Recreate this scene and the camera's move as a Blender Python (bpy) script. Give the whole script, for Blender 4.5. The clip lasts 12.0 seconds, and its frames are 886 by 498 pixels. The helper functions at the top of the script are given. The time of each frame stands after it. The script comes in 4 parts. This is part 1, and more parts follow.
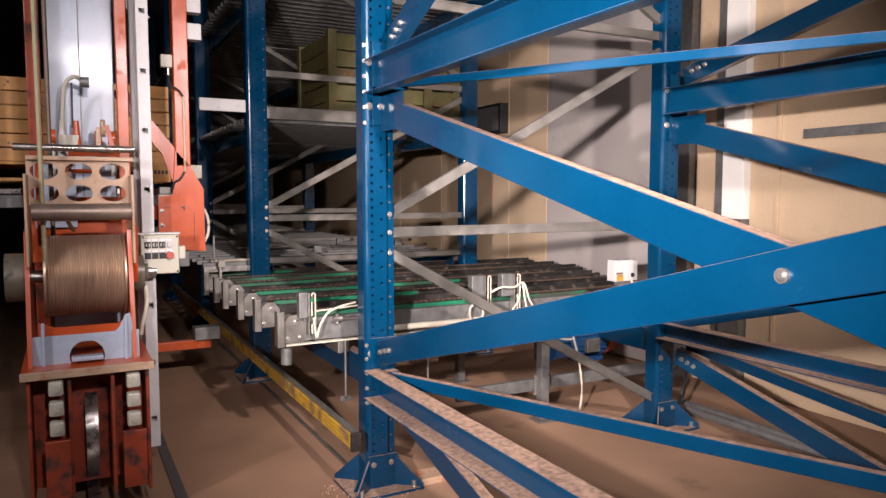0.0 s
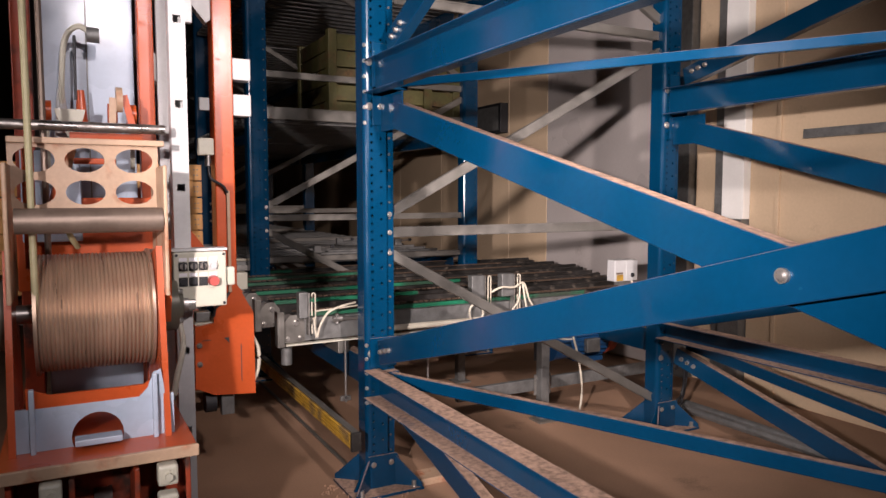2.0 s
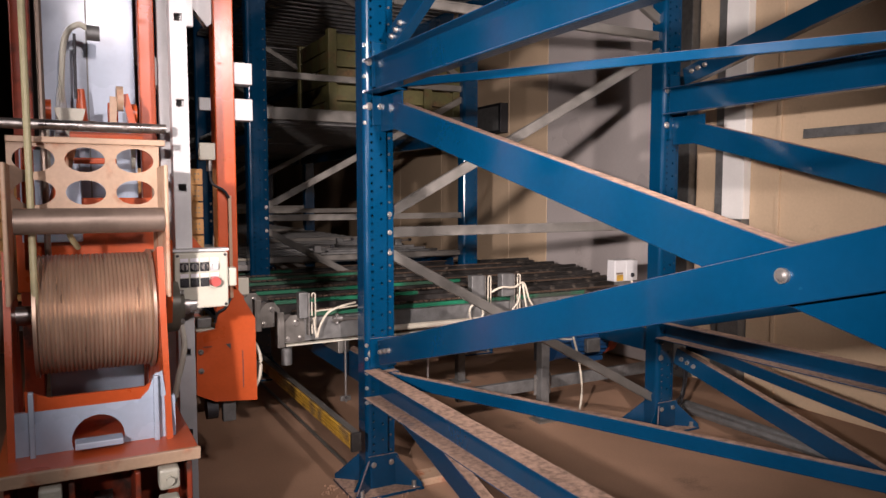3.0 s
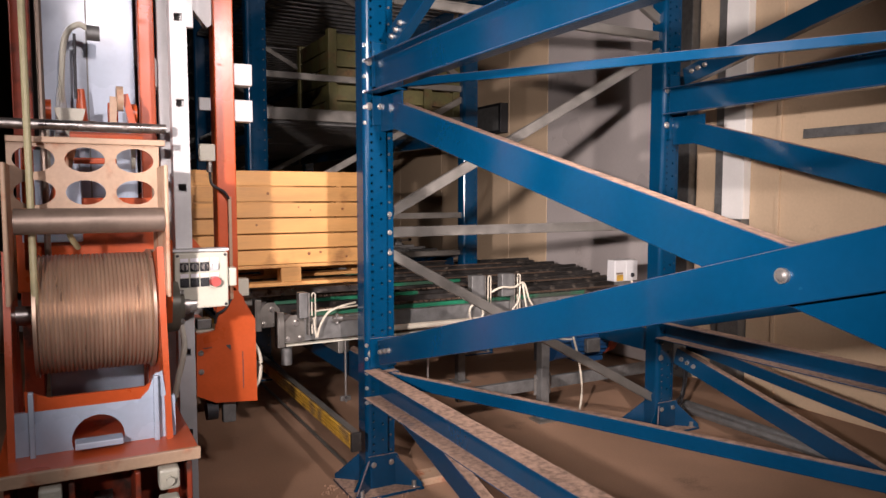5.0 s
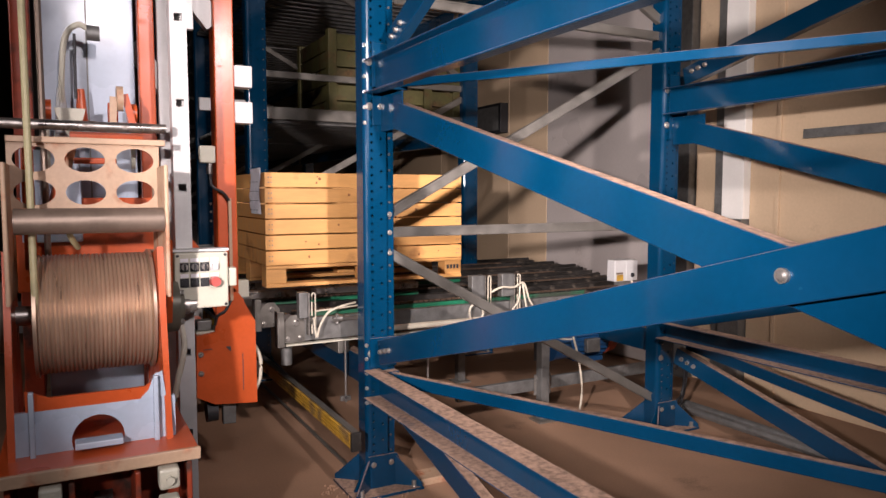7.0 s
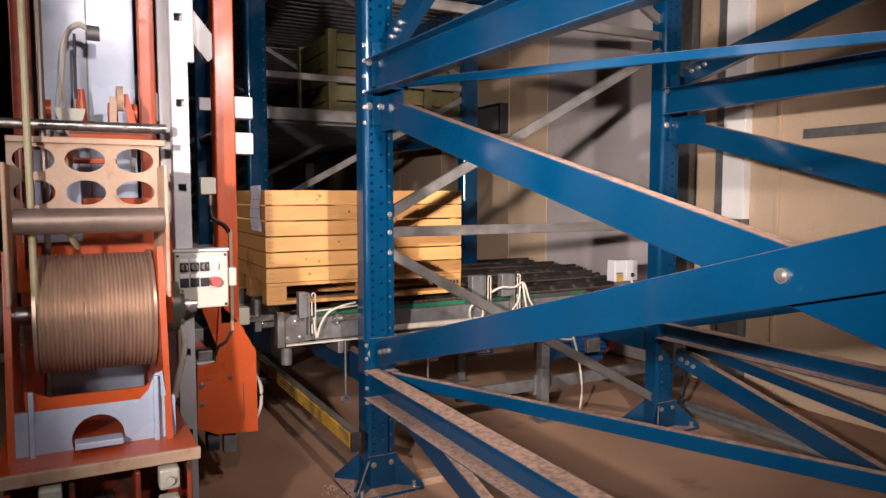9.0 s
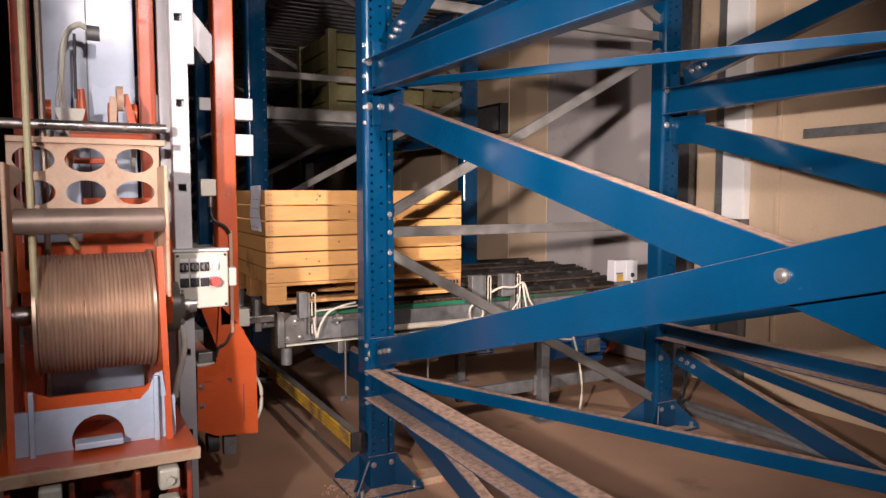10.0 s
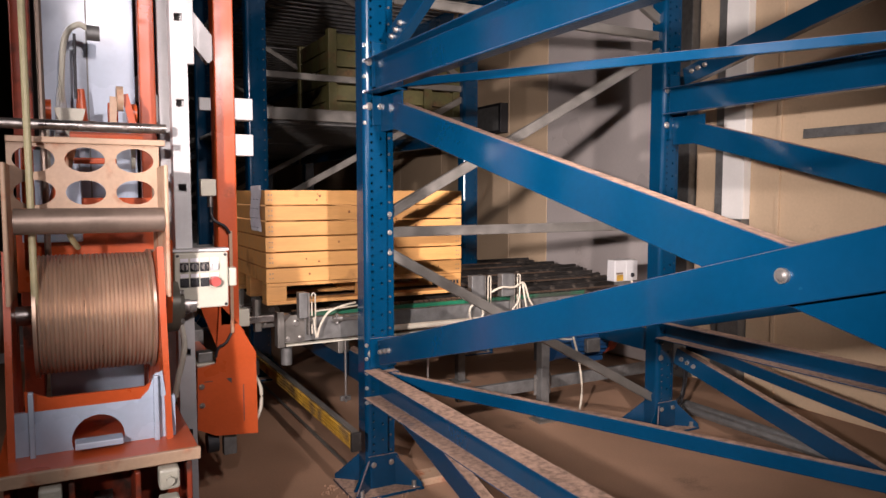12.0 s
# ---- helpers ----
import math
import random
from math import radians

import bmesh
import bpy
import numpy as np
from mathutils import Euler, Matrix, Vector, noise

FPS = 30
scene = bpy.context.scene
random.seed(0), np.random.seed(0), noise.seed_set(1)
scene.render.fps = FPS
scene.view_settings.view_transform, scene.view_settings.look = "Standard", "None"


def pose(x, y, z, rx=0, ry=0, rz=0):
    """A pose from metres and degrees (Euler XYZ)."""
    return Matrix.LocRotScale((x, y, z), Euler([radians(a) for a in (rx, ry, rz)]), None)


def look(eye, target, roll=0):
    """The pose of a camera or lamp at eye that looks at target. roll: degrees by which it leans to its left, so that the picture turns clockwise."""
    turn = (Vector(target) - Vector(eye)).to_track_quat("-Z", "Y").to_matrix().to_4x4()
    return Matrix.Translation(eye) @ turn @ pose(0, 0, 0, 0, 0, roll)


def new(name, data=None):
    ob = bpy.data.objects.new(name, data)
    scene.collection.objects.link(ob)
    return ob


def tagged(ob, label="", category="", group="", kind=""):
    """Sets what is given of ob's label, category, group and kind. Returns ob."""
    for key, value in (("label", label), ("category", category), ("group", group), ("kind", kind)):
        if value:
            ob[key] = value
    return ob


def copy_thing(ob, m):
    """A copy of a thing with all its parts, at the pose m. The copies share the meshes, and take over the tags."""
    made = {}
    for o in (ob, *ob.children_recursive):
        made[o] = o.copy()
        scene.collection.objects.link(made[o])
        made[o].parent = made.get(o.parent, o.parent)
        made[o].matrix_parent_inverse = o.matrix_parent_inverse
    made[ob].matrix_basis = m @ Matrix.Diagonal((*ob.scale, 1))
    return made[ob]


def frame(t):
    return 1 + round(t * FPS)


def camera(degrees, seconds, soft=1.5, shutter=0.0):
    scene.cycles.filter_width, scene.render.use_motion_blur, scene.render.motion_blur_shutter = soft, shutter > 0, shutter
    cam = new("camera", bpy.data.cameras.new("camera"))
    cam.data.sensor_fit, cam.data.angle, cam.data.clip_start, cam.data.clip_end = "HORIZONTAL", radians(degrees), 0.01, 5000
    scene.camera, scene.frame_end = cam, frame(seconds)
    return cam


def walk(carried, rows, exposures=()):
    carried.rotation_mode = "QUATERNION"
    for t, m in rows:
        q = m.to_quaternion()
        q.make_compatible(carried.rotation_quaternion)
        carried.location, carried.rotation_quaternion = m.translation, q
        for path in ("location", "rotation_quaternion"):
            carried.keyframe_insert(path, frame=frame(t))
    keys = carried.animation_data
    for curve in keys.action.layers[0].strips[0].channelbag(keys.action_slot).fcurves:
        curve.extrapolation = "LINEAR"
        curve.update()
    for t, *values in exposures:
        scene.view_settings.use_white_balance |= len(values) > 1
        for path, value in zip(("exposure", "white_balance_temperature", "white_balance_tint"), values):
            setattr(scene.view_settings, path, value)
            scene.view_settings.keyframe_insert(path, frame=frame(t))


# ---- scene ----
EYE = Vector((0.0, 0.0, 1.41))
cam = camera(64.2, 12.0)
AIM = EYE + Vector((math.sin(radians(28.09)) * math.cos(radians(4.38)),
                    math.cos(radians(28.09)) * math.cos(radians(4.38)), -math.sin(radians(4.38))))
walk(cam, [(0, look(EYE, AIM)), (12, look(EYE, AIM))],
     exposures=[(0, 0.42, 6200, 21), (0.5, 0.25, 6200, 21), (1.0, 0.05, 6200, 21), (1.6, -0.12, 6200, 21), (2.4, -0.22, 6200, 21),
                (3.2, -0.24, 6200, 21), (5.0, -0.17, 6200, 21), (12, -0.17, 6200, 21)])

# ---- light ----
world = bpy.data.worlds.new("hall_world")
world.use_nodes = True
scene.world = world
world.node_tree.nodes["Background"].inputs[0].default_value = (1.0, 0.82, 0.76, 1)
world.node_tree.nodes["Background"].inputs[1].default_value = 0.005


def lamp(name, kind, at, target, energy, colour, size, spread=None):
    data = bpy.data.lights.new(name, kind)
    data.energy, data.color = energy, colour
    if kind == "AREA":
        data.shape, data.size = "DISK", size
        if spread:
            data.spread = radians(spread)
    else:
        data.shadow_soft_size = size
    ob = new(name, data)
    ob.matrix_world = look(at, target)
    return ob


lamp("hall_lamp_light", "AREA", (-0.80, 0.02, 1.64), (2.55, 3.15, 1.47), 53, (1.0, 0.895, 0.81), 0.09, 68)
lamp("rack_lamp_light", "AREA", (0.97, -0.30, 2.65), (2.45, 4.6, 1.42), 38, (1.0, 0.88, 0.78), 0.10, 68)
lamp("aisle_lamp_light", "AREA", (0.34, -1.3, 3.03), (1.0, 3.4, 1.1), 12, (1.0, 0.93, 0.88), 0.14, 90)
# unseen fill from the left, added to brighten the crate's left side
lamp("side_fill_light", "AREA", (-2.6, 1.4, 3.2), (1.2, 4.6, 1.1), 9, (1.0, 0.92, 0.86), 0.2, 70)

# ---- materials ----
def material(name, colour, rough=0.5, metal=0.0, vary=0.15, scale=6.0, grain=120.0, bump=0.05, dirt=None, amount=0.0,
             stretch=(1, 1, 1), coat=0.0, island=0.0, dirt_up=False, spec=0.5):
    """Colour with broad stains and fine grain, fine relief, and dirt in patches (on upward faces if dirt_up)."""
    m = bpy.data.materials.new(name)
    m.use_nodes = True
    nt = m.node_tree
    n, l = nt.nodes, nt.links
    b = n["Principled BSDF"]
    b.inputs["Metallic"].default_value = metal
    b.inputs["Coat Weight"].default_value = coat
    b.inputs["Specular IOR Level"].default_value = spec
    tc = n.new("ShaderNodeTexCoord")
    mp = n.new("ShaderNodeMapping")
    mp.inputs["Scale"].default_value = stretch
    l.new(tc.outputs["Object"], mp.inputs["Vector"])
    big, fine = n.new("ShaderNodeTexNoise"), n.new("ShaderNodeTexNoise")
    for tex, s, d in ((big, scale, 6.0), (fine, grain, 3.0)):
        l.new(mp.outputs["Vector"], tex.inputs["Vector"])
        tex.inputs["Scale"].default_value, tex.inputs["Detail"].default_value = s, d
    add = n.new("ShaderNodeMath")
    add.operation = "MULTIPLY_ADD"
    l.new(fine.outputs["Fac"], add.inputs[0])
    add.inputs[1].default_value = 0.4
    l.new(big.outputs["Fac"], add.inputs[2])
    last = add.outputs[0]
    if island:
        obi = n.new("ShaderNodeObjectInfo")
        geo = n.new("ShaderNodeNewGeometry")
        s1 = n.new("ShaderNodeMath")
        l.new(obi.outputs["Random"], s1.inputs[0])
        l.new(geo.outputs["Random Per Island"], s1.inputs[1])
        s2 = n.new("ShaderNodeMath")
        s2.operation = "MULTIPLY_ADD"
        l.new(s1.outputs[0], s2.inputs[0])
        s2.inputs[1].default_value = island
        l.new(last, s2.inputs[2])
        last = s2.outputs[0]
    ramp = n.new("ShaderNodeMapRange")
    l.new(last, ramp.inputs["Value"])
    ramp.inputs["From Min"].default_value, ramp.inputs["From Max"].default_value = 0.45, 0.95 + island
    ramp.inputs["To Min"].default_value, ramp.inputs["To Max"].default_value = 1 - vary, 1 + vary
    mul = n.new("ShaderNodeVectorMath")
    mul.operation = "SCALE"
    mul.inputs[0].default_value = colour
    l.new(ramp.outputs["Result"], mul.inputs["Scale"])
    col = mul.outputs["Vector"]
    rgh = n.new("ShaderNodeMapRange")
    l.new(big.outputs["Fac"], rgh.inputs["Value"])
    rgh.inputs["From Min"].default_value, rgh.inputs["From Max"].default_value = 0.3, 0.7
    rgh.inputs["To Min"].default_value, rgh.inputs["To Max"].default_value = max(0.03, rough - 0.1), min(1, rough + 0.12)
    rout = rgh.outputs["Result"]
    if dirt:
        pat = n.new("ShaderNodeTexNoise")
        l.new(tc.outputs["Object"], pat.inputs["Vector"])
        pat.inputs["Scale"].default_value, pat.inputs["Detail"].default_value = scale * 1.7, 9.0
        pr = n.new("ShaderNodeMapRange")
        l.new(pat.outputs["Fac"], pr.inputs["Value"])
        pr.inputs["From Min"].default_value = 0.62 - 0.35 * amount
        pr.inputs["From Max"].default_value = 0.78 - 0.3 * amount
        fac = pr.outputs["Result"]
        if dirt_up:
            geo2 = n.new("ShaderNodeNewGeometry")
            sep = n.new("ShaderNodeSeparateXYZ")
            l.new(geo2.outputs["True Normal"], sep.inputs[0])
            upm = n.new("ShaderNodeMapRange")
            l.new(sep.outputs["Z"], upm.inputs["Value"])
            upm.inputs["From Min"].default_value, upm.inputs["From Max"].default_value = 0.6, 0.95
            mm = n.new("ShaderNodeMath")
            mm.operation = "MULTIPLY"
            l.new(fac, mm.inputs[0])
            l.new(upm.outputs["Result"], mm.inputs[1])
            fac = mm.outputs[0]
        mix = n.new("ShaderNodeMix")
        mix.data_type = "RGBA"
        l.new(fac, mix.inputs["Factor"])
        l.new(col, mix.inputs["A"])
        tint = n.new("ShaderNodeVectorMath")
        tint.operation = "SCALE"
        tint.inputs[0].default_value = dirt
        spread = n.new("ShaderNodeMapRange")
        l.new(fine.outputs["Fac"], spread.inputs["Value"])
        spread.inputs["From Min"].default_value, spread.inputs["From Max"].default_value = 0.3, 0.7
        spread.inputs["To Min"].default_value, spread.inputs["To Max"].default_value = 0.55, 1.35
        l.new(spread.outputs["Result"], tint.inputs["Scale"])
        l.new(tint.outputs["Vector"], mix.inputs["B"])
        col = mix.outputs["Result"]
        mr = n.new("ShaderNodeMix")
        l.new(fac, mr.inputs["Factor"])
        l.new(rout, mr.inputs["A"])
        mr.inputs["B"].default_value = 0.85
        rout = mr.outputs["Result"]
    l.new(col, b.inputs["Base Color"])
    l.new(rout, b.inputs["Roughness"])
    if bump:
        bp = n.new("ShaderNodeBump")
        bp.inputs["Strength"].default_value, bp.inputs["Distance"].default_value = bump * 4, 0.004
        l.new(add.outputs[0], bp.inputs["Height"])
        l.new(bp.outputs["Normal"], b.inputs["Normal"])
    return m


BLUE = material("blue_paint", (0.0003, 0.034, 0.083), 0.16, vary=0.14, scale=3, grain=50, bump=0.02, dirt=(0.33, 0.215, 0.15), amount=1.25, dirt_up=True, coat=0.0, spec=0.5)
GALV = material("galvanised_steel", (0.25, 0.236, 0.208), 0.40, 0.65, vary=0.12, scale=14, grain=140, bump=0.02, dirt=(0.22, 0.18, 0.13), amount=-0.25)
DULL = material("dull_grey_steel", (0.20, 0.20, 0.19), 0.5, 0.55, vary=0.25, scale=22, grain=120, bump=0.03, dirt=(0.14, 0.12, 0.10), amount=-0.05)
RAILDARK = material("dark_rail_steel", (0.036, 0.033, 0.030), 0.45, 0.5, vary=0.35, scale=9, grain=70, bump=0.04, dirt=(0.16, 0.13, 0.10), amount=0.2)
ORANGE = material("orange_paint", (0.50, 0.082, 0.017), 0.32, vary=0.12, scale=5, grain=80, bump=0.02, dirt=(0.45, 0.10, 0.03), amount=-0.05, coat=0.15)
WHITE = material("white_paint", (0.51, 0.505, 0.49), 0.42, vary=0.1, scale=7, grain=90, bump=0.02, dirt=(0.45, 0.42, 0.38), amount=-0.1)
# paint of the mast sheet, and painted lamp reflection on the drum bracket
CABINET = material("pale_grey_paint_and_glare", (0.40, 0.47, 0.56), 0.24, vary=0.08, scale=3, grain=60, bump=0.01)
CREAM = material("cream_plastic", (0.52, 0.50, 0.40), 0.45, vary=0.08, scale=8, grain=120, bump=0.01)
IVORY = material("ivory_cable", (0.56, 0.51, 0.40), 0.5, vary=0.12, scale=20, bump=0.0)
WOOD = material("pine_board", (0.53, 0.272, 0.085), 0.55, vary=0.30, scale=2.2, grain=18, bump=0.04, stretch=(1.2, 9, 9), island=0.35, dirt=(0.27, 0.11, 0.035), amount=0.02)
CONCRETE = material("dusty_concrete", (0.35, 0.21, 0.128), 0.72, vary=0.20, scale=1.6, grain=90, bump=0.05, dirt=(0.17, 0.105, 0.065), amount=0.0)
WALL = material("beige_panel", (0.55, 0.41, 0.265), 0.6, vary=0.10, scale=1.3, grain=50, bump=0.02, dirt=(0.43, 0.31, 0.20), amount=-0.15)
GREYWALL = material("grey_panel", (0.44, 0.40, 0.37), 0.33, vary=0.10, scale=1.3, grain=50, bump=0.02, dirt=(0.34, 0.30, 0.27), amount=-0.15)
DARKWALL = material("dark_hall_cladding", (0.10, 0.09, 0.08), 0.8, vary=0.2, scale=1.0, grain=30, bump=0.02)
YELLOW = material("yellow_plastic", (0.52, 0.30, 0.03), 0.5, vary=0.18, scale=6, grain=70, bump=0.02, dirt=(0.24, 0.15, 0.05), amount=0.45)
GREEN = material("green_guide", (0.012, 0.15, 0.075), 0.4, vary=0.15, scale=1.6, bump=0.02, dirt=(0.03, 0.045, 0.028), amount=0.5)
BLACK = material("black_rubber", (0.018, 0.018, 0.02), 0.55, vary=0.2, scale=12, bump=0.03)
KHAKI = material("olive_paint", (0.075, 0.068, 0.018), 0.6, vary=0.35, scale=4, grain=40, bump=0.04, dirt=(0.10, 0.055, 0.02), amount=0.35)
ROPE = material("steel_wire_rope", (0.50, 0.37, 0.27), 0.36, 0.7, vary=0.12, scale=5, grain=160, bump=0.0, dirt=(0.26, 0.18, 0.12), amount=-0.3, stretch=(9, 1, 1))
STEEL = material("worn_bare_steel", (0.40, 0.37, 0.34), 0.3, 0.95, vary=0.2, scale=12, grain=100, bump=0.03, dirt=(0.14, 0.10, 0.08), amount=0.2)
ZINC = material("zinc_plated_steel", (0.42, 0.40, 0.37), 0.34, 0.8, vary=0.15, scale=20, grain=100, bump=0.02)
MOTOR = material("motor_blue_paint", (0.008, 0.06, 0.16), 0.4, vary=0.2, scale=9, bump=0.03)
TAN = material("tan_primer_paint", (0.46, 0.31, 0.20), 0.5, vary=0.15, scale=7, grain=80, bump=0.02, dirt=(0.40, 0.14, 0.06), amount=0.2)
KNOT = material("pine_knot", (0.22, 0.085, 0.03), 0.6, vary=0.2, scale=30, bump=0.02)
UMBER = material("brown_oiled_steel", (0.20, 0.15, 0.115), 0.42, 0.5, vary=0.15, scale=12, grain=90, bump=0.02)
RED = material("red_plastic", (0.50, 0.10, 0.085), 0.35, vary=0.1, bump=0.0)
PAPER = material("white_paper", (0.74, 0.72, 0.74), 0.7, vary=0.06, scale=9, bump=0.03)
CHAIN = material("brown_oiled_chain", (0.10, 0.066, 0.045), 0.5, 0.4, vary=0.3, scale=20, bump=0.03)
LIFTROPE = material("greased_lift_rope", (0.40, 0.36, 0.20), 0.5, vary=0.15, scale=15, bump=0.02)
BRIGHT = material("fresh_white_paint", (0.84, 0.82, 0.76), 0.45, vary=0.05, scale=3, grain=60, bump=0.01)
# deeper orange with dark patches, for chassis, left mast flange and fan cowl
DARKORANGE = material("patchy_dark_orange_paint", (0.30, 0.045, 0.014), 0.5, vary=0.25, scale=8, grain=70, bump=0.03, dirt=(0.07, 0.03, 0.02), amount=0.35)
OLIVE = material("olive_grey_casting", (0.15, 0.14, 0.105), 0.4, 0.2, vary=0.2, scale=14, bump=0.04, dirt=(0.06, 0.05, 0.035), amount=0.1)
INK = material("dark_print_and_slots", (0.05, 0.05, 0.055), 0.6, vary=0.1, bump=0.0)

# ---- mesh tools ----
ORG = {}


def thing(name, at, label, category, group="", kind=""):
    ob = new(name)
    ob.empty_display_size = 0.1
    ob.location = at
    ORG[ob] = Vector(at)
    return tagged(ob, label, category, group, kind)


def part(name, bm, mat, parent=None, label="", smooth=False, at=None):
    """Links bm, given in the place's coordinates, as one mesh under parent; its origin is at, or the parent's."""
    org = Vector(at) if at is not None else (ORG[parent] if parent else Vector())
    bmesh.ops.translate(bm, verts=bm.verts, vec=-org)
    me = bpy.data.meshes.new(name)
    bm.to_mesh(me)
    bm.free()
    if smooth:
        for p in me.polygons:
            p.use_smooth = True
        me.set_sharp_from_angle(angle=radians(35))
    for one in (mat if isinstance(mat, (list, tuple)) else (mat,)):
        me.materials.append(one)
    ob = new(name, me)
    ORG[ob] = org
    if parent:
        ob.parent = parent
        ob.location = org - ORG[parent]
    else:
        ob.location = org
    if label:
        ob["label"] = label
    return ob


def box(bm, x0, y0, z0, x1, y1, z1, bev=0.0):
    r = bmesh.ops.create_cube(bm, size=1)
    for v in r["verts"]:
        v.co = Vector(((x0 + x1) / 2 + v.co.x * (x1 - x0), (y0 + y1) / 2 + v.co.y * (y1 - y0), (z0 + z1) / 2 + v.co.z * (z1 - z0)))
    if bev:
        es = list({e for v in r["verts"] for e in v.link_edges})
        bmesh.ops.bevel(bm, geom=es, offset=bev, segments=2, affect="EDGES", profile=0.5)
    return bm


def obox(bm, p0, p1, w, h, up=(0, 0, 1), bev=0.0):
    """A bar from p0 to p1, w across and h along up."""
    p0, p1 = Vector(p0), Vector(p1)
    d = p1 - p0
    z = Vector(up)
    x = d.cross(z).normalized()
    z = x.cross(d).normalized()
    m = Matrix((x, d.normalized(), z)).transposed().to_4x4()
    m.translation = (p0 + p1) / 2
    r = bmesh.ops.create_cube(bm, size=1)
    for v in r["verts"]:
        v.co = m @ Vector((v.co.x * w, v.co.y * d.length, v.co.z * h))
    if bev:
        es = list({e for v in r["verts"] for e in v.link_edges})
        bmesh.ops.bevel(bm, geom=es, offset=bev, segments=2, affect="EDGES", profile=0.5)
    return bm


def cyl(bm, p0, p1, r, seg=20, r2=None):
    p0, p1 = Vector(p0), Vector(p1)
    d = p1 - p0
    m = Matrix.Translation((p0 + p1) / 2) @ d.to_track_quat("Z", "Y").to_matrix().to_4x4()
    bmesh.ops.create_cone(bm, cap_ends=True, segments=seg, radius1=r, radius2=r if r2 is None else r2, depth=d.length, matrix=m)
    return bm


def extrude(bm, outline, axis, a, b, hole=None):
    """A plate: outline of 2D points, drawn out along axis from a to b; hole: an inner outline with as many points."""
    def p(u, v, w):
        return {"x": (w, u, v), "y": (u, w, v), "z": (u, v, w)}[axis]
    n = len(outline)
    lo = [bm.verts.new(p(*q, a)) for q in outline]
    hi = [bm.verts.new(p(*q, b)) for q in outline]
    for i in range(n):
        bm.faces.new((lo[i], lo[(i + 1) % n], hi[(i + 1) % n], hi[i]))
    if hole:
        li = [bm.verts.new(p(*q, a)) for q in hole]
        hj = [bm.verts.new(p(*q, b)) for q in hole]
        for i in range(n):
            j = (i + 1) % n
            bm.faces.new((li[j], li[i], hj[i], hj[j]))
            bm.faces.new((lo[j], lo[i], li[i], li[j]))
            bm.faces.new((hi[i], hi[j], hj[j], hj[i]))
    else:
        bm.faces.new(lo)
        bm.faces.new(hi)
    bmesh.ops.recalc_face_normals(bm, faces=bm.faces)
    return bm


def channel(bm, p0, p1, h, flange, side, t=0.005):
    """A C-section from p0 to p1: web h high, flanges reaching out along side from its back."""
    p0, p1, s = Vector(p0), Vector(p1), Vector(side).normalized()
    d = (p1 - p0).normalized()
    u = s.cross(d).normalized()
    if u.z < 0:
        u = -u
    k = h / 2
    prof = [(0, -k), (flange, -k), (flange, -k + t), (t, -k + t), (t, k - t), (flange, k - t), (flange, k), (0, k)]
    a = [bm.verts.new(p0 + s * q + u * r) for q, r in prof]
    b = [bm.verts.new(p1 + s * q + u * r) for q, r in prof]
    for i in range(8):
        bm.faces.new((a[i], a[(i + 1) % 8], b[(i + 1) % 8], b[i]))
    bm.faces.new(a)
    bm.faces.new(b)
    bmesh.ops.recalc_face_normals(bm, faces=bm.faces)
    edges = [e for e in bm.edges if len(e.link_faces) == 2 and (e.verts[0].co - e.verts[1].co).length > 0.3]
    bmesh.ops.bevel(bm, geom=edges, offset=min(0.0018, t * 0.3), segments=1, affect="EDGES")
    return bm


def tube(bm, pts, r, seg=8):
    """A round cable through the points."""
    pts = [Vector(p) for p in pts]
    fine = []
    for i in range(len(pts) - 1):
        a, b, c, d = pts[max(i - 1, 0)], pts[i], pts[i + 1], pts[min(i + 2, len(pts) - 1)]
        for k in range(6):
            t = k / 6
            fine.append(0.5 * ((2 * b) + (c - a) * t + (2 * a - 5 * b + 4 * c - d) * t * t + (3 * b - a - 3 * c + d) * t ** 3))
    fine.append(pts[-1])
    rings = []
    for i, p in enumerate(fine):
        d = (fine[min(i + 1, len(fine) - 1)] - fine[max(i - 1, 0)]).normalized()
        q = d.to_track_quat("Z", "Y")
        rings.append([bm.verts.new(p + q @ Vector((r * math.cos(2 * math.pi * k / seg), r * math.sin(2 * math.pi * k / seg), 0))) for k in range(seg)])
    for a, b in zip(rings, rings[1:]):
        for k in range(seg):
            bm.faces.new((a[k], a[(k + 1) % seg], b[(k + 1) % seg], b[k]))
    bm.faces.new(rings[0][::-1])
    bm.faces.new(rings[-1])
    return bm


def B():
    return bmesh.new()


def bolt(bm, at, axis, r=0.011, h=0.010):
    at, a = Vector(at), Vector(axis)
    cyl(bm, at, at + a * 0.003, r * 1.35, 14)
    cyl(bm, at + a * 0.003, at + a * h, r, 6)

# ---- the hall ----
FX, RX, FRAMES = 1.219, 3.075, (3.05, 5.38, 7.71, 10.04, 12.37)   # rack fronts, rack backs, upright frames along the aisle


def plain(name, x0, y0, z0, x1, y1, z1, mat, label, category):
    return tagged(part(name, box(B(), x0, y0, z0, x1, y1, z1), mat), label, category, kind="structure")


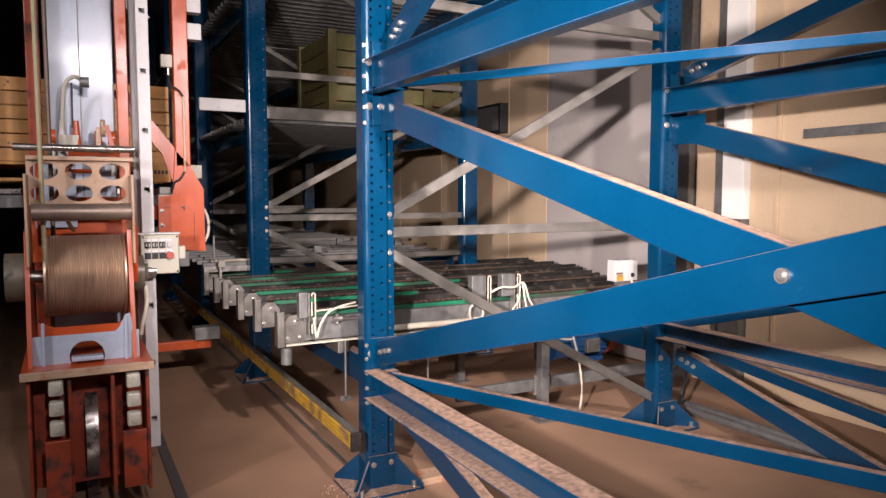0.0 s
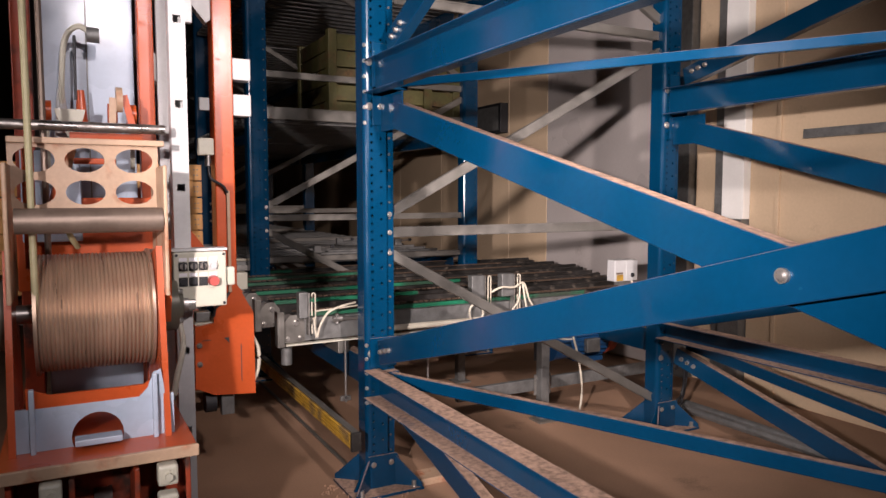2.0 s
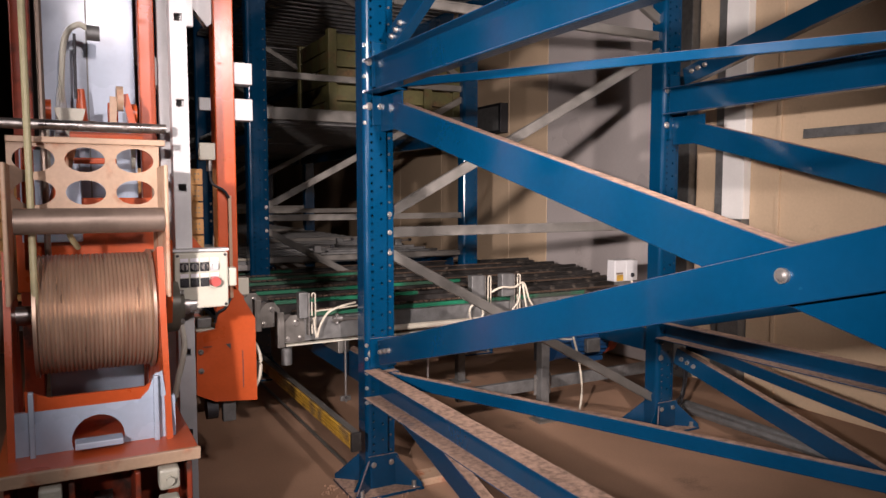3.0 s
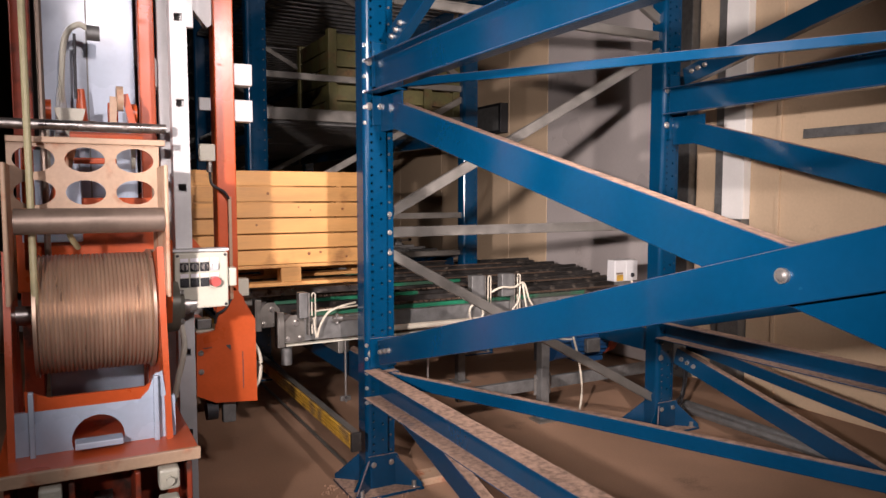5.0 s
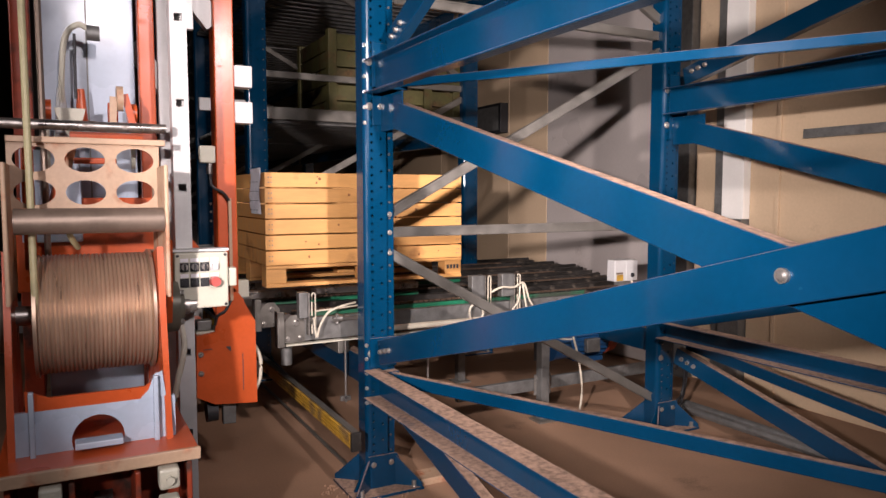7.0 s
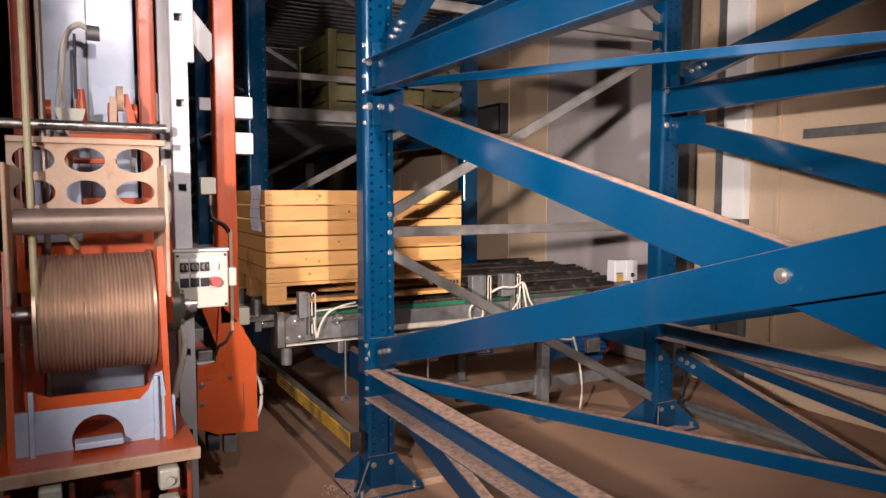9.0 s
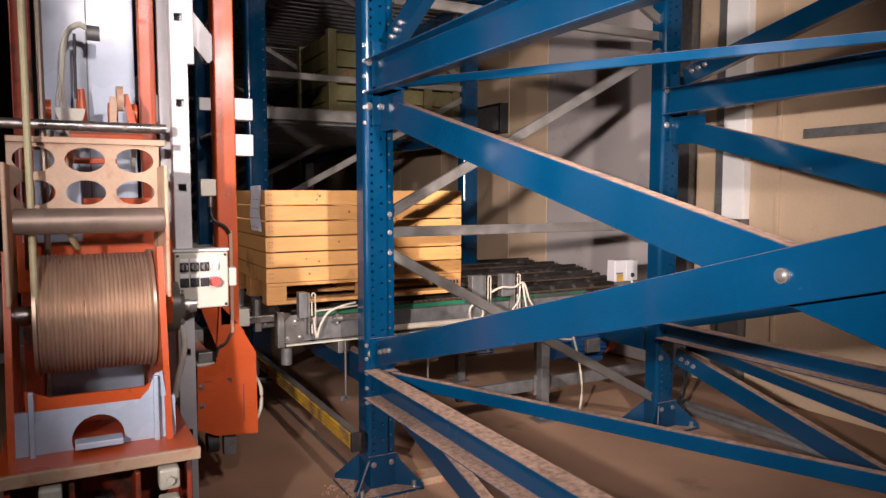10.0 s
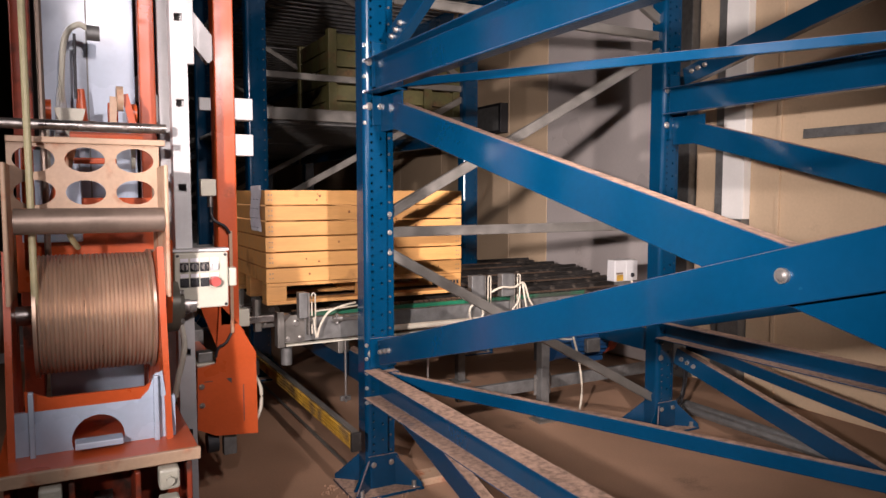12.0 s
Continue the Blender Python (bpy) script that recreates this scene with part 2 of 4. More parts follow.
plain("floor", -4, -6, -0.2, 8, 16, 0, CONCRETE, "dusty brown concrete floor of the storage hall", "floor")
plain("wall_west", -4.2, -6, 0, -4, 16, 6.4, DARKWALL, "dark clad hall wall across the aisle", "wall")
plain("wall_south", -4, -6.2, 0, 8, -6, 6.4, DARKWALL, "dark clad hall end wall", "wall")
plain("wall_north", -4, 16, 0, 8, 16.2, 6.4, DARKWALL, "dark clad hall end wall beyond the racks", "wall")
plain("ceiling", -4.2, -6.2, 6.4, 8, 16.2, 6.6, DARKWALL, "dark hall ceiling", "ceiling")
WX = 4.25
wall_east = plain("wall_east", WX, -6, 0, WX + 0.2, 16, 6.4, WALL, "beige and grey panelled hall wall behind the rack", "wall")


def wall_panels():
    """Sheets on the east wall, butted with narrow joints."""
    edges = [(-3.0, -1.75, WALL), (-1.75, -0.5, WALL), (-0.5, 0.75, WALL), (0.75, 2.0, WALL), (2.0, 3.13, WALL), (3.13, 3.36, WALL),
             (3.64, 3.84, WALL), (4.01, 5.72, GREYWALL), (5.72, 6.4, WALL), (6.4, 7.95, WALL), (7.95, 9.2, WALL),
             (9.2, 10.45, WALL), (10.45, 11.7, WALL)]
    for y0, y1, mat in edges:
        part("panel", box(B(), WX - 0.03, y0 + 0.004, 0.02, WX - 0.001, y1 - 0.004, 4.2, 0.004), mat, wall_east)


wall_panels()


# ---- storage rack ----
def perforated(bm, x0, x1, y, z0, z1, cols, r=0.0066, depth=0.004):
    """A web with columns of round holes through it, facing -Y; cols: the columns' (x, pitch)."""
    xs = [x0] + [(a[0] + b[0]) / 2 for a, b in zip(cols, cols[1:])] + [x1]
    for c, (cx, pitch) in enumerate(cols):
        a, b = xs[c], xs[c + 1]
        z = z0 - (pitch / 2 if c % 2 else 0)
        while z < z1:
            lo, hi = max(z, z0), min(z + pitch, z1)
            cz = z + pitch / 2
            if cz - r * 1.3 < lo or cz + r * 1.3 > hi:
                bm.faces.new([bm.verts.new(q) for q in ((a, y, lo), (b, y, lo), (b, y, hi), (a, y, hi))])
                z += pitch
                continue
            ring = [(cx + r * math.cos(math.pi * k / 4), cz + r * math.sin(math.pi * k / 4)) for k in range(8)]
            rect = [(b, cz), (b, hi), (cx, hi), (a, hi), (a, cz), (a, lo), (cx, lo), (b, lo)]
            inner = [bm.verts.new((p, y, q)) for p, q in ring]
            back = [bm.verts.new((p, y + depth, q)) for p, q in ring]
            outer = [bm.verts.new((p, y, q)) for p, q in rect]
            for k in range(8):
                j = (k + 1) % 8
                bm.faces.new((inner[k], outer[k], outer[j], inner[j]))
                bm.faces.new((inner[j], back[j], back[k], inner[k]))
            z += pitch
    return bm


def rack_post(x, y, high, label, w=0.155, d=0.10, foot=True):
    """Perforated omega upright with a bolted foot; x, y: its front corner."""
    ob = thing("rack_post", (x, y, 0), label, "rack post", "rack posts")
    bm = B()
    perforated(bm, x + 0.022, x + 0.105, y, 0.02, high, [(x + 0.036, 0.0375), (x + 0.083, 0.075)])
    # rounded aisle edge, side web, stepped back flange
    for k in range(4):
        a0, a1 = math.pi / 2 * k / 4, math.pi / 2 * (k + 1) / 4
        q = [(x + 0.022 - 0.022 * math.sin(a), y + 0.022 - 0.022 * math.cos(a)) for a in (a0, a1)]
        bm.faces.new([bm.verts.new(v) for v in ((*q[0], 0.02), (*q[0], high), (*q[1], high), (*q[1], 0.02))])
    box(bm, x, y + 0.022, 0.02, x + 0.004, y + d, high)
    box(bm, x + 0.105, y + 0.0005, 0.02, x + 0.109, y + 0.030, high)
    box(bm, x + 0.109, y + 0.026, 0.02, x + w, y + 0.030, high)
    box(bm, x + w - 0.004, y + 0.030, 0.02, x + w, y + d, high)
    box(bm, x + 0.012, y + 0.030, 0.02, x + 0.104, y + 0.034, high)
    part("profile", bm, BLUE, ob)
    # slots are not cut: dark discs paint the shade inside them
    bm = B()
    z = 0.1
    while z < high:
        cyl(bm, (x + 0.134, y + 0.026, z), (x + 0.134, y + 0.022, z), 0.006, 8)
        z += 0.075
    tagged(part("slot_shade_discs", bm, INK, ob), kind="stuff")
    if foot:
        cx, cy = x + w / 2, y + d / 2
        part("base_plate", box(B(), x - 0.10, y - 0.10, 0.0, x + w + 0.10, y + d + 0.10, 0.015, 0.003), BLUE, ob)
        for sx, sy in ((-1, -1), (1, -1), (-1, 1), (1, 1)):
            bx, by = cx + sx * (w / 2 - 0.02), cy + sy * (d / 2)
            g = B()
            vs = [(bx, by, 0.17), (bx, by, 0.015), (bx + sx * 0.11, by + sy * 0.10, 0.015), (bx + sx * 0.11, by + sy * 0.10, 0.035)]
            n = Vector((sy, -sx, 0)).normalized() * 0.004
            f = [g.verts.new(Vector(v) + n) for v in vs], [g.verts.new(Vector(v) - n) for v in vs]
            g.faces.new(f[0]), g.faces.new(f[1][::-1])
            for i in range(4):
                g.faces.new((f[0][i], f[1][i], f[1][(i + 1) % 4], f[0][(i + 1) % 4]))
            part("gusset", g, BLUE, ob)
        for sx, sy in ((-1, -1), (1, -1)):
            g = B()
            bolt(g, (cx + sx * 0.135, cy + sy * 0.125, 0.015), (0, 0, 1), 0.012, 0.03)
            part("anchor_bolt", g, ZINC, ob)
        g = B()
        extrude(g, [(x + 0.005, 0.17), (x + w - 0.005, 0.17), (x + w + 0.07, 0.015), (x - 0.07, 0.015)], "y", y - 0.012, y - 0.004)
        part("foot_plate", g, BLUE, ob)
        for bx in (x + 0.03, x + 0.12):
            g = B()
            bolt(g, (bx, y - 0.012, 0.13), (0, -1, 0), 0.010)
            part("bolt", g, ZINC, ob)
    return ob


post = rack_post(FX, FRAMES[0], 4.4, "blue painted perforated steel rack post on a gusseted foot")
rear = rack_post(RX, FRAMES[0], 4.4, "blue painted perforated rear rack post on a gusseted foot")
for y in FRAMES[1:]:
    copy_thing(post, pose(FX, y, 0))
    copy_thing(rear, pose(RX, y, 0))


def frame_brace(p0, p1, label, h=0.05):
    bm = B()
    channel(bm, p0, p1, h, 0.03, (0, 1, 0), 0.004)
    a, b = Vector(p0), Vector(p1)
    u = (b - a).cross(Vector((0, 1, 0))).normalized()
    for k in (-0.36, 0.36):
        obox(bm, a + u * h * k + Vector((0, -0.0015, 0)), b + u * h * k + Vector((0, -0.0015, 0)), 0.005, h * 0.16, u)
    return tagged(part("frame_brace", bm, GALV, None, at=p0), label, "rack brace", "rack braces")


for i, y in enumerate(FRAMES):
    a, b, yy = FX + 0.14, RX + 0.012, y + 0.045
    frame_brace((a, yy, 1.318), (b, yy, 2.24), "galvanised diagonal brace of an upright rack frame")
    frame_brace((a, yy + 0.005, 1.232), (b, yy + 0.005, 1.232), "galvanised horizontal brace of an upright rack frame")
    frame_brace((a, yy, 1.135), (b, yy, 0.19), "galvanised diagonal brace of an upright rack frame")
    frame_brace((a, yy + 0.005, 2.33), (b, yy + 0.005, 2.33), "galvanised horizontal brace of an upright rack frame")
    frame_brace((a, yy, 3.30), (b, yy, 2.42), "galvanised diagonal brace of an upright rack frame")
    bm = B()
    for z in (1.318, 1.232, 1.135):
        bolt(bm, (FX + 0.134, y + 0.022, z), (0, -1, 0), 0.009)
    tagged(part("brace_bolts", bm, ZINC), "three galvanised brace bolts on a rack post", "bolt", kind="stuff")


# longitudinal bracing of the end bay, front and back
def rail(name, p0, p1, h, fl, side, lab):
    return tagged(part(name, channel(B(), p0, p1, h, fl, side, 0.006), BLUE, None, at=p0), lab, "rack beam", "end bay bracing")


def long_bracing(x, low, low_h, rise):
    n, s = FRAMES[0] - 0.012, -1.22
    rail("rack_beam", (x + 0.01, n, 1.945), (x + 0.01, s, 1.945), 0.15, 0.06, (-1, 0, 0), "blue painted steel channel beam running along the rack")
    rail("rack_beam", (x + 0.02, n, low), (x + 0.02, s, low), low_h, 0.085, (-1, 0, 0), "blue steel channel beam with dust on its flanges")
    d1 = rail("diagonal_brace", (x + 0.03, 2.86, 1.756), (x + 0.03, s, 0.675), 0.118, 0.05, (1, 0, 0), "blue steel channel crossing another brace, dusty top flange")
    d2 = rail("diagonal_brace", (x - 0.012, 2.98, 0.682), (x - 0.012, s, 1.83), 0.112, 0.018, (1, 0, 0), "blue steel channel bolted across another brace")
    d3 = rail("diagonal_brace", (x + 0.03, 2.96, 2.08), (x + 0.03, s, 2.08 + 4.18 * rise), 0.10, 0.05, (1, 0, 0), "blue steel channel brace rising from the rack post")
    d4 = rail("diagonal_brace", (x + 0.04, 2.98, 0.465), (x + 0.04, 1.36, 0.045), 0.10, 0.05, (1, 0, 0), "blue steel channel brace sloping down from the rack post")
    # end bolts on the webs, and a tongue plate that carries the upper crossing brace
    for ob, dx, y0, z0, k in ((d2, -0.012, 2.95, 0.692, -0.2734), (d3, 0.03, 2.90, 2.105, -rise), (d4, 0.04, 2.93, 0.452, 0.259)):
        for i in range(3):
            bm = B()
            yy = y0 - 0.045 * i
            bolt(bm, (x + dx, yy, z0 + k * (yy - y0)), (-1, 0, 0), 0.010, 0.014)
            part("bolt", bm, ZINC, ob, "zinc plated bolt")
    part("end_tongue", box(B(), x + 0.031, 2.80, 1.70, x + 0.037, 3.035, 1.86, 0.002), BLUE, d1)
    bm = B()
    cyl(bm, (x - 0.012, 0.912, 1.25), (x - 0.020, 0.912, 1.25), 0.016, 24)
    cyl(bm, (x - 0.020, 0.912, 1.25), (x - 0.025, 0.912, 1.25), 0.012, 24, 0.007)
    part("bolt", bm, ZINC, d2, "round bolt head through both braces", True)


long_bracing(1.265, 0.525, 0.135, 0.44)
long_bracing(RX + 0.03, 0.615, 0.10, 0.23)
rail("diagonal_brace", (RX + 0.125, 2.95, 0.53), (RX + 0.125, -0.5, 0.13), 0.06, 0.03, (1, 0, 0), "slim blue steel brace running low behind the rack post")
SLANT = (0.912, 0.408, 0)
up = rail("plan_brace", (1.36, 3.00, 1.92), (3.0, 0.30, 1.92), 0.036, 0.03, (0.856, 0.517, 0), "slim bright blue steel brace lying level across the rack")
down = rail("plan_brace", (1.31, 2.97, 0.555), (3.0, -0.81, 0.555), 0.055, 0.035, SLANT, "slim blue steel brace with dust, lying level across the rack")
for ob, z, px0 in ((up, 1.92, 1.36), (down, 0.555, 1.31)):
    part("end_lug", box(B(), px0 - 0.03, 2.985, z - 0.03, px0 + 0.05, 3.035, z + 0.03, 0.003), BLUE, ob)
for x in (1.285, RX + 0.03):
    for a, b in zip(FRAMES, FRAMES[1:]):
        rail("rack_beam", (x, a + 0.104, 0.53), (x, b - 0.004, 0.53), 0.14, 0.06, (1, 0, 0), "blue painted steel channel beam between two rack frames")

# gusset plates and bolts on the first front post
def joint(x, y):
    for z0, z1 in ((1.73, 1.905), (1.86, 2.10)):
        tagged(part("gusset_plate", box(B(), x + 0.035, y - 0.016, z0, x + 0.178, y - 0.010, z1, 0.002), BLUE, None, at=(x, y, z0)),
               "blue steel gusset plate bolted to a rack post", "gusset plate", "gusset plates")
    tagged(part("gusset_plate", box(B(), x + 0.015, y - 0.016, 0.60, x + 0.150, y - 0.010, 0.74, 0.002), BLUE, None, at=(x, y, 0.6)),
           "blue steel gusset plate bolted to a rack post", "gusset plate", "gusset plates")
    for z, xs in ((1.815, (0.025, 0.072, 0.090, 0.108)), (2.015, (0.025,)), (0.665, (0.025,)), (0.44, (0.025,))):
        for dx in xs:
            bm = B()
            bolt(bm, (x + dx, y - 0.016 if dx > 0.03 else y, z + (0.1 * (dx - 0.085) if dx > 0.03 else 0)), (0, -1, 0), 0.010 if dx > 0.03 else 0.013)
            tagged(part("bolt", bm, ZINC, None), "galvanised hexagon bolt in a rack joint", "bolt", "rack bolts")


joint(FX, FRAMES[0])
for z in (1.74, 1.81, 1.88, 1.95, 2.02, 2.09, 0.705, 0.64, 0.57, 0.50, 0.43):
    bm = B()
    bolt(bm, (FX + 0.006, FRAMES[0] + 0.007, z), (-0.7, -0.714, 0), 0.007, 0.010)
    part("rivet", bm, ZINC, post, "zinc rivet on the rounded edge")
joint(RX, FRAMES[0])

# storage levels past the end bay: rows of bars carried by beams
def storage_level(y0, y1, z, label, first=0.0, mat=None, pitch=0.135):
    ob = thing("storage_level", (FX, y0, z), label, "rack shelf", "storage levels")
    for x in (FX + 0.16, RX - 0.05):
        part("carrier", channel(B(), (x, y0 + 0.1, z - 0.06), (x, y1 - 0.002, z - 0.06), 0.12, 0.05, (1, 0, 0)), BLUE, ob)
    y = y0 + 0.16
    while y < y1 - 0.02:
        part("bar", box(B(), first or FX + 0.02, y, z, RX + 0.1, y + 0.045, z + 0.035, 0.003), mat or DULL, ob)
        y += pitch
    part("front_beam", box(B(), FX + 0.155, y0 + 0.06, z + 0.02, RX, y0 + 0.10, z + (0.065 if first else 0.115), 0.004), GALV, ob)
    return ob


for a, b in zip(FRAMES[1:], FRAMES[2:]):
    storage_level(a, b, 0.86, "grey steel storage level of bars reaching out into the aisle", 0.90, DULL, 0.26)
    for z in (1.97, 3.02):
        storage_level(a, b, z, "dark steel storage level of parallel bars between rack frames")
storage_level(FRAMES[0] + 0.9, FRAMES[1], 3.02, "dark steel storage level of parallel bars above the conveyor")


def stillage(x, y, z, w, d, h, label):
    """Olive slatted container with posts."""
    ob = thing("stillage", (x, y, z), label, "crate", "olive crates")
    for px in (x, x + w - 0.07):
        for py in (y, y + d - 0.07):
            part("corner_post", box(B(), px, py, z, px + 0.07, py + 0.07, z + h, 0.004), KHAKI, ob)
    n = 5
    for k in range(n):
        zz = z + 0.03 + k * (h - 0.05) / n
        part("slat", box(B(), x + 0.07, y + 0.01, zz, x + w - 0.07, y + 0.03, zz + (h - 0.05) / n - 0.012, 0.003), KHAKI, ob)
        part("slat", box(B(), x + 0.01, y + 0.07, zz, x + 0.03, y + d - 0.07, zz + (h - 0.05) / n - 0.012, 0.003), KHAKI, ob)
        part("slat", box(B(), x + 0.07, y + d - 0.03, zz, x + w - 0.07, y + d - 0.01, zz + (h - 0.05) / n - 0.012, 0.003), KHAKI, ob)
    part("floor_board", box(B(), x + 0.03, y + 0.03, z + 0.02, x + w - 0.03, y + d - 0.03, z + 0.04), KHAKI, ob)
    for k in (0.35, 0.7):
        part("batten", box(B(), x + w * k, y - 0.018, z + 0.02, x + w * k + 0.075, y + 0.006, z + h, 0.004), KHAKI, ob)
    return ob


stillage(1.88, 5.45, 2.005, 1.2, 0.85, 0.72, "olive green slatted crate stored on an upper rack level")

# ---- chain conveyor in the end bay ----
CX0, CX1, CZ = 0.945, 3.35, 0.82


def chain_conveyor():
    ob = thing("chain_conveyor", (CX0, 3.4, 0), "grey steel chain conveyor with green guides on legs", "conveyor")
    for i, y in enumerate((3.46, 3.93, 4.36, 4.82, 5.13, 5.54)):
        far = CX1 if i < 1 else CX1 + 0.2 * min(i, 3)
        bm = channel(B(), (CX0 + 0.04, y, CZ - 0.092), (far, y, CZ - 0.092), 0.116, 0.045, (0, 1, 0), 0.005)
        # rails behind the first are coloured much darker than it
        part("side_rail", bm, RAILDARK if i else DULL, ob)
        bm = box(B(), CX0 + 0.09, y + 0.060, CZ - 0.045, (2.9, 1.95, 2.5, 1.8, 2.2, 1.6)[i], y + 0.080, CZ - 0.016)
        part("chain_guide", bm, GREEN, ob, "green plastic chain guide")
        part("chain", chain_mesh(y + 0.07), CHAIN, ob, "brown oiled chain")
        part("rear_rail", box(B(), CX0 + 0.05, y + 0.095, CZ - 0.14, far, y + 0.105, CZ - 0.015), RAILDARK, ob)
        # end bracket: chamfered plate with bolts, an upright angle and its flange, a sprocket
        c, z = CX0, CZ
        br = part("end_plate", extrude(B(), [(c - 0.02, z - 0.125), (c + 0.005, z - 0.15), (c + 0.10, z - 0.15), (c + 0.10, z - 0.05), (c + 0.07, z - 0.012), (c + 0.025, z - 0.012), (c - 0.02, z - 0.06)], "y", y - 0.016, y - 0.008), GALV, ob, "galvanised plate with cut corners")
        for bx, bz, r in ((0.055, -0.05, 0.012), (0.012, -0.128, 0.009), (0.075, -0.128, 0.009)):
            bm = B()
            bolt(bm, (c + bx, y - 0.016, z + bz), (0, -1, 0), r, 0.016)
            part("bolt", bm, ZINC, br)
        bm = box(B(), c - 0.045, y - 0.045, z - 0.165, c - 0.037, y + 0.015, z + 0.012, 0.002)
        box(bm, c - 0.037, y - 0.045, z - 0.165, c - 0.010, y - 0.039, z + 0.012, 0.002)
        part("end_angle", bm, GALV, ob)
        bm = cyl(B(), (c + 0.03, y + 0.05, z - 0.06), (c + 0.03, y + 0.09, z - 0.06), 0.045, 24)
        part("sprocket", bm, STEEL, ob, smooth=True)
        part("shaft_end", cyl(B(), (c + 0.055, y - 0.007, z - 0.05), (c + 0.055, y + 0.10, z - 0.05), 0.014, 16), STEEL, ob, smooth=True)
    bm = cyl(B(), (0.965, 3.50, 0.55), (0.965, 3.50, 0.645), 0.028, 24)
    cyl(bm, (0.965, 3.50, 0.646), (0.965, 3.50, 0.657), 0.040, 24)
    part("stop_cylinder", bm, DULL, ob, "short steel cylinder under the rail end", smooth=True)
    bm = cyl(B(), (1.19, 3.435, 0.775), (1.245, 3.435, 0.775), 0.016, 16)
    cyl(bm, (1.245, 3.435, 0.775), (1.40, 3.435, 0.765), 0.010, 16)
    cyl(bm, (1.215, 3.435, 0.75), (1.215, 3.435, 0.80), 0.009, 16)
    part("valve", bm, ZINC, ob, "small zinc valve with a pipe", smooth=True)
    part("rail_cover", box(B(), 0.90, 5.50, CZ + 0.006, 1.36, 5.53, CZ + 0.05, 0.003), ZINC, ob, "bright cover strip on the last rail")
    bm = box(B(), 0.99, 5.40, CZ + 0.05, 1.04, 5.45, CZ + 0.10, 0.004)
    box(bm, 1.00, 5.41, CZ - 0.02, 1.012, 5.45, CZ + 0.05)
    part("sensor_block", bm, CREAM, ob, "small pale sensor on the rail end")
    for x in (1.22, 2.56):
        part("cross_beam", box(B(), x, 3.44, CZ - 0.23, x + 0.06, 5.82, CZ - 0.152, 0.004), GALV, ob)
        for y in (3.50, 4.55, 5.70):
            if x < 2:
                continue
            leg = part("leg", box(B(), x, y, 0.012, x + 0.06, y + 0.06, CZ - 0.231, 0.004), DULL, ob)
            part("leg_foot", box(B(), x - 0.03, y - 0.03, 0, x + 0.09, y + 0.09, 0.012), GALV, leg)
    part("tie_bar", box(B(), 2.00, 3.565, 0.185, 3.52, 3.60, 0.26, 0.004), DULL, ob, "low grey steel tie bar")
    part("drive_shaft", cyl(B(), (1.50, 3.40, 0.705), (3.1, 3.40, 0.705), 0.016, 20), IVORY, ob, "pale drive shaft", smooth=True)
    part("lip", box(B(), CX0 + 0.0, 3.425, CZ - 0.163, 1.9, 3.459, CZ - 0.155), CREAM, ob, "pale lower lip of the near rail")
    return ob


def chain_mesh(y):
    bm = B()
    x = CX0 + 0.06
    while x < 2.4:
        box(bm, x, y - 0.010, CZ - 0.008, x + 0.028, y + 0.010, CZ)
        x += 0.036
    box(bm, 2.4, y - 0.008, CZ - 0.008, CX1, y + 0.008, CZ)
    return bm


chain_conveyor()


# ---- yellow conductor rail along the aisle ----
def conductor_rail():
    ob = thing("conductor_rail", (1.12, 2.93, 0.25), "yellow ribbed conductor rail along the aisle", "conductor rail")
    bm = B()
    for k in range(4):
        box(bm, 1.105, 2.955, 0.256 + k * 0.0175, 1.135, 9.0, 0.2705 + k * 0.0175, 0.0025)
    box(bm, 1.120, 2.955, 0.254, 1.140, 9.0, 0.326)
    part("insulator", bm, YELLOW, ob)
    part("top_rail", box(B(), 1.112, 2.955, 0.3265, 1.145, 9.0, 0.335, 0.002), GALV, ob)
    part("end_cap", box(B(), 1.10, 2.935, 0.250, 1.148, 2.9545, 0.336, 0.003), RAILDARK, ob)


conductor_rail()


# ---- sensors, drive and wiring on the conveyor ----
def light_barrier(x, y, z, w, label):
    """A dark sensor block with a bent pale wire guard."""
    ob = thing("light_barrier", (x, y, z), label, "sensor", "conveyor sensors")
    part("sensor_block", box(B(), x, y, z + 0.09, x + w, y + 0.05, z + 0.22, 0.004), DULL, ob)
    part("stand", box(B(), x + w + 0.004, y + 0.01, z, x + w + 0.012, y + 0.05, z + 0.215), ZINC, ob)
    for k in (0.018, 0.036):
        part("guard", tube(B(), [(x + w + k, y - 0.004, z + 0.01), (x + w + k, y - 0.004, z + 0.12), (x + w + k, y - 0.004, z + 0.21)], 0.0036), IVORY, ob, smooth=True)
    part("guard_top", tube(B(), [(x + w + 0.018, y - 0.004, z + 0.21), (x + w + 0.027, y - 0.004, z + 0.216), (x + w + 0.036, y - 0.004, z + 0.21)], 0.0036), IVORY, ob, smooth=True)
    return ob


light_barrier(1.006, 3.40, 0.705, 0.045, "grey light barrier with a pale wire guard on the conveyor")
light_barrier(2.00, 3.40, 0.735, 0.085, "grey light barrier with a pale wire guard on the conveyor")
light_barrier(2.20, 3.40, 0.735, 0.085, "grey light barrier with a pale wire guard and loose cables")


def cable(name, pts, r, label, mat=None):
    return tagged(part(name, tube(B(), pts, r), mat or IVORY, None, "", True, at=pts[0]), label, "cable", "cables")


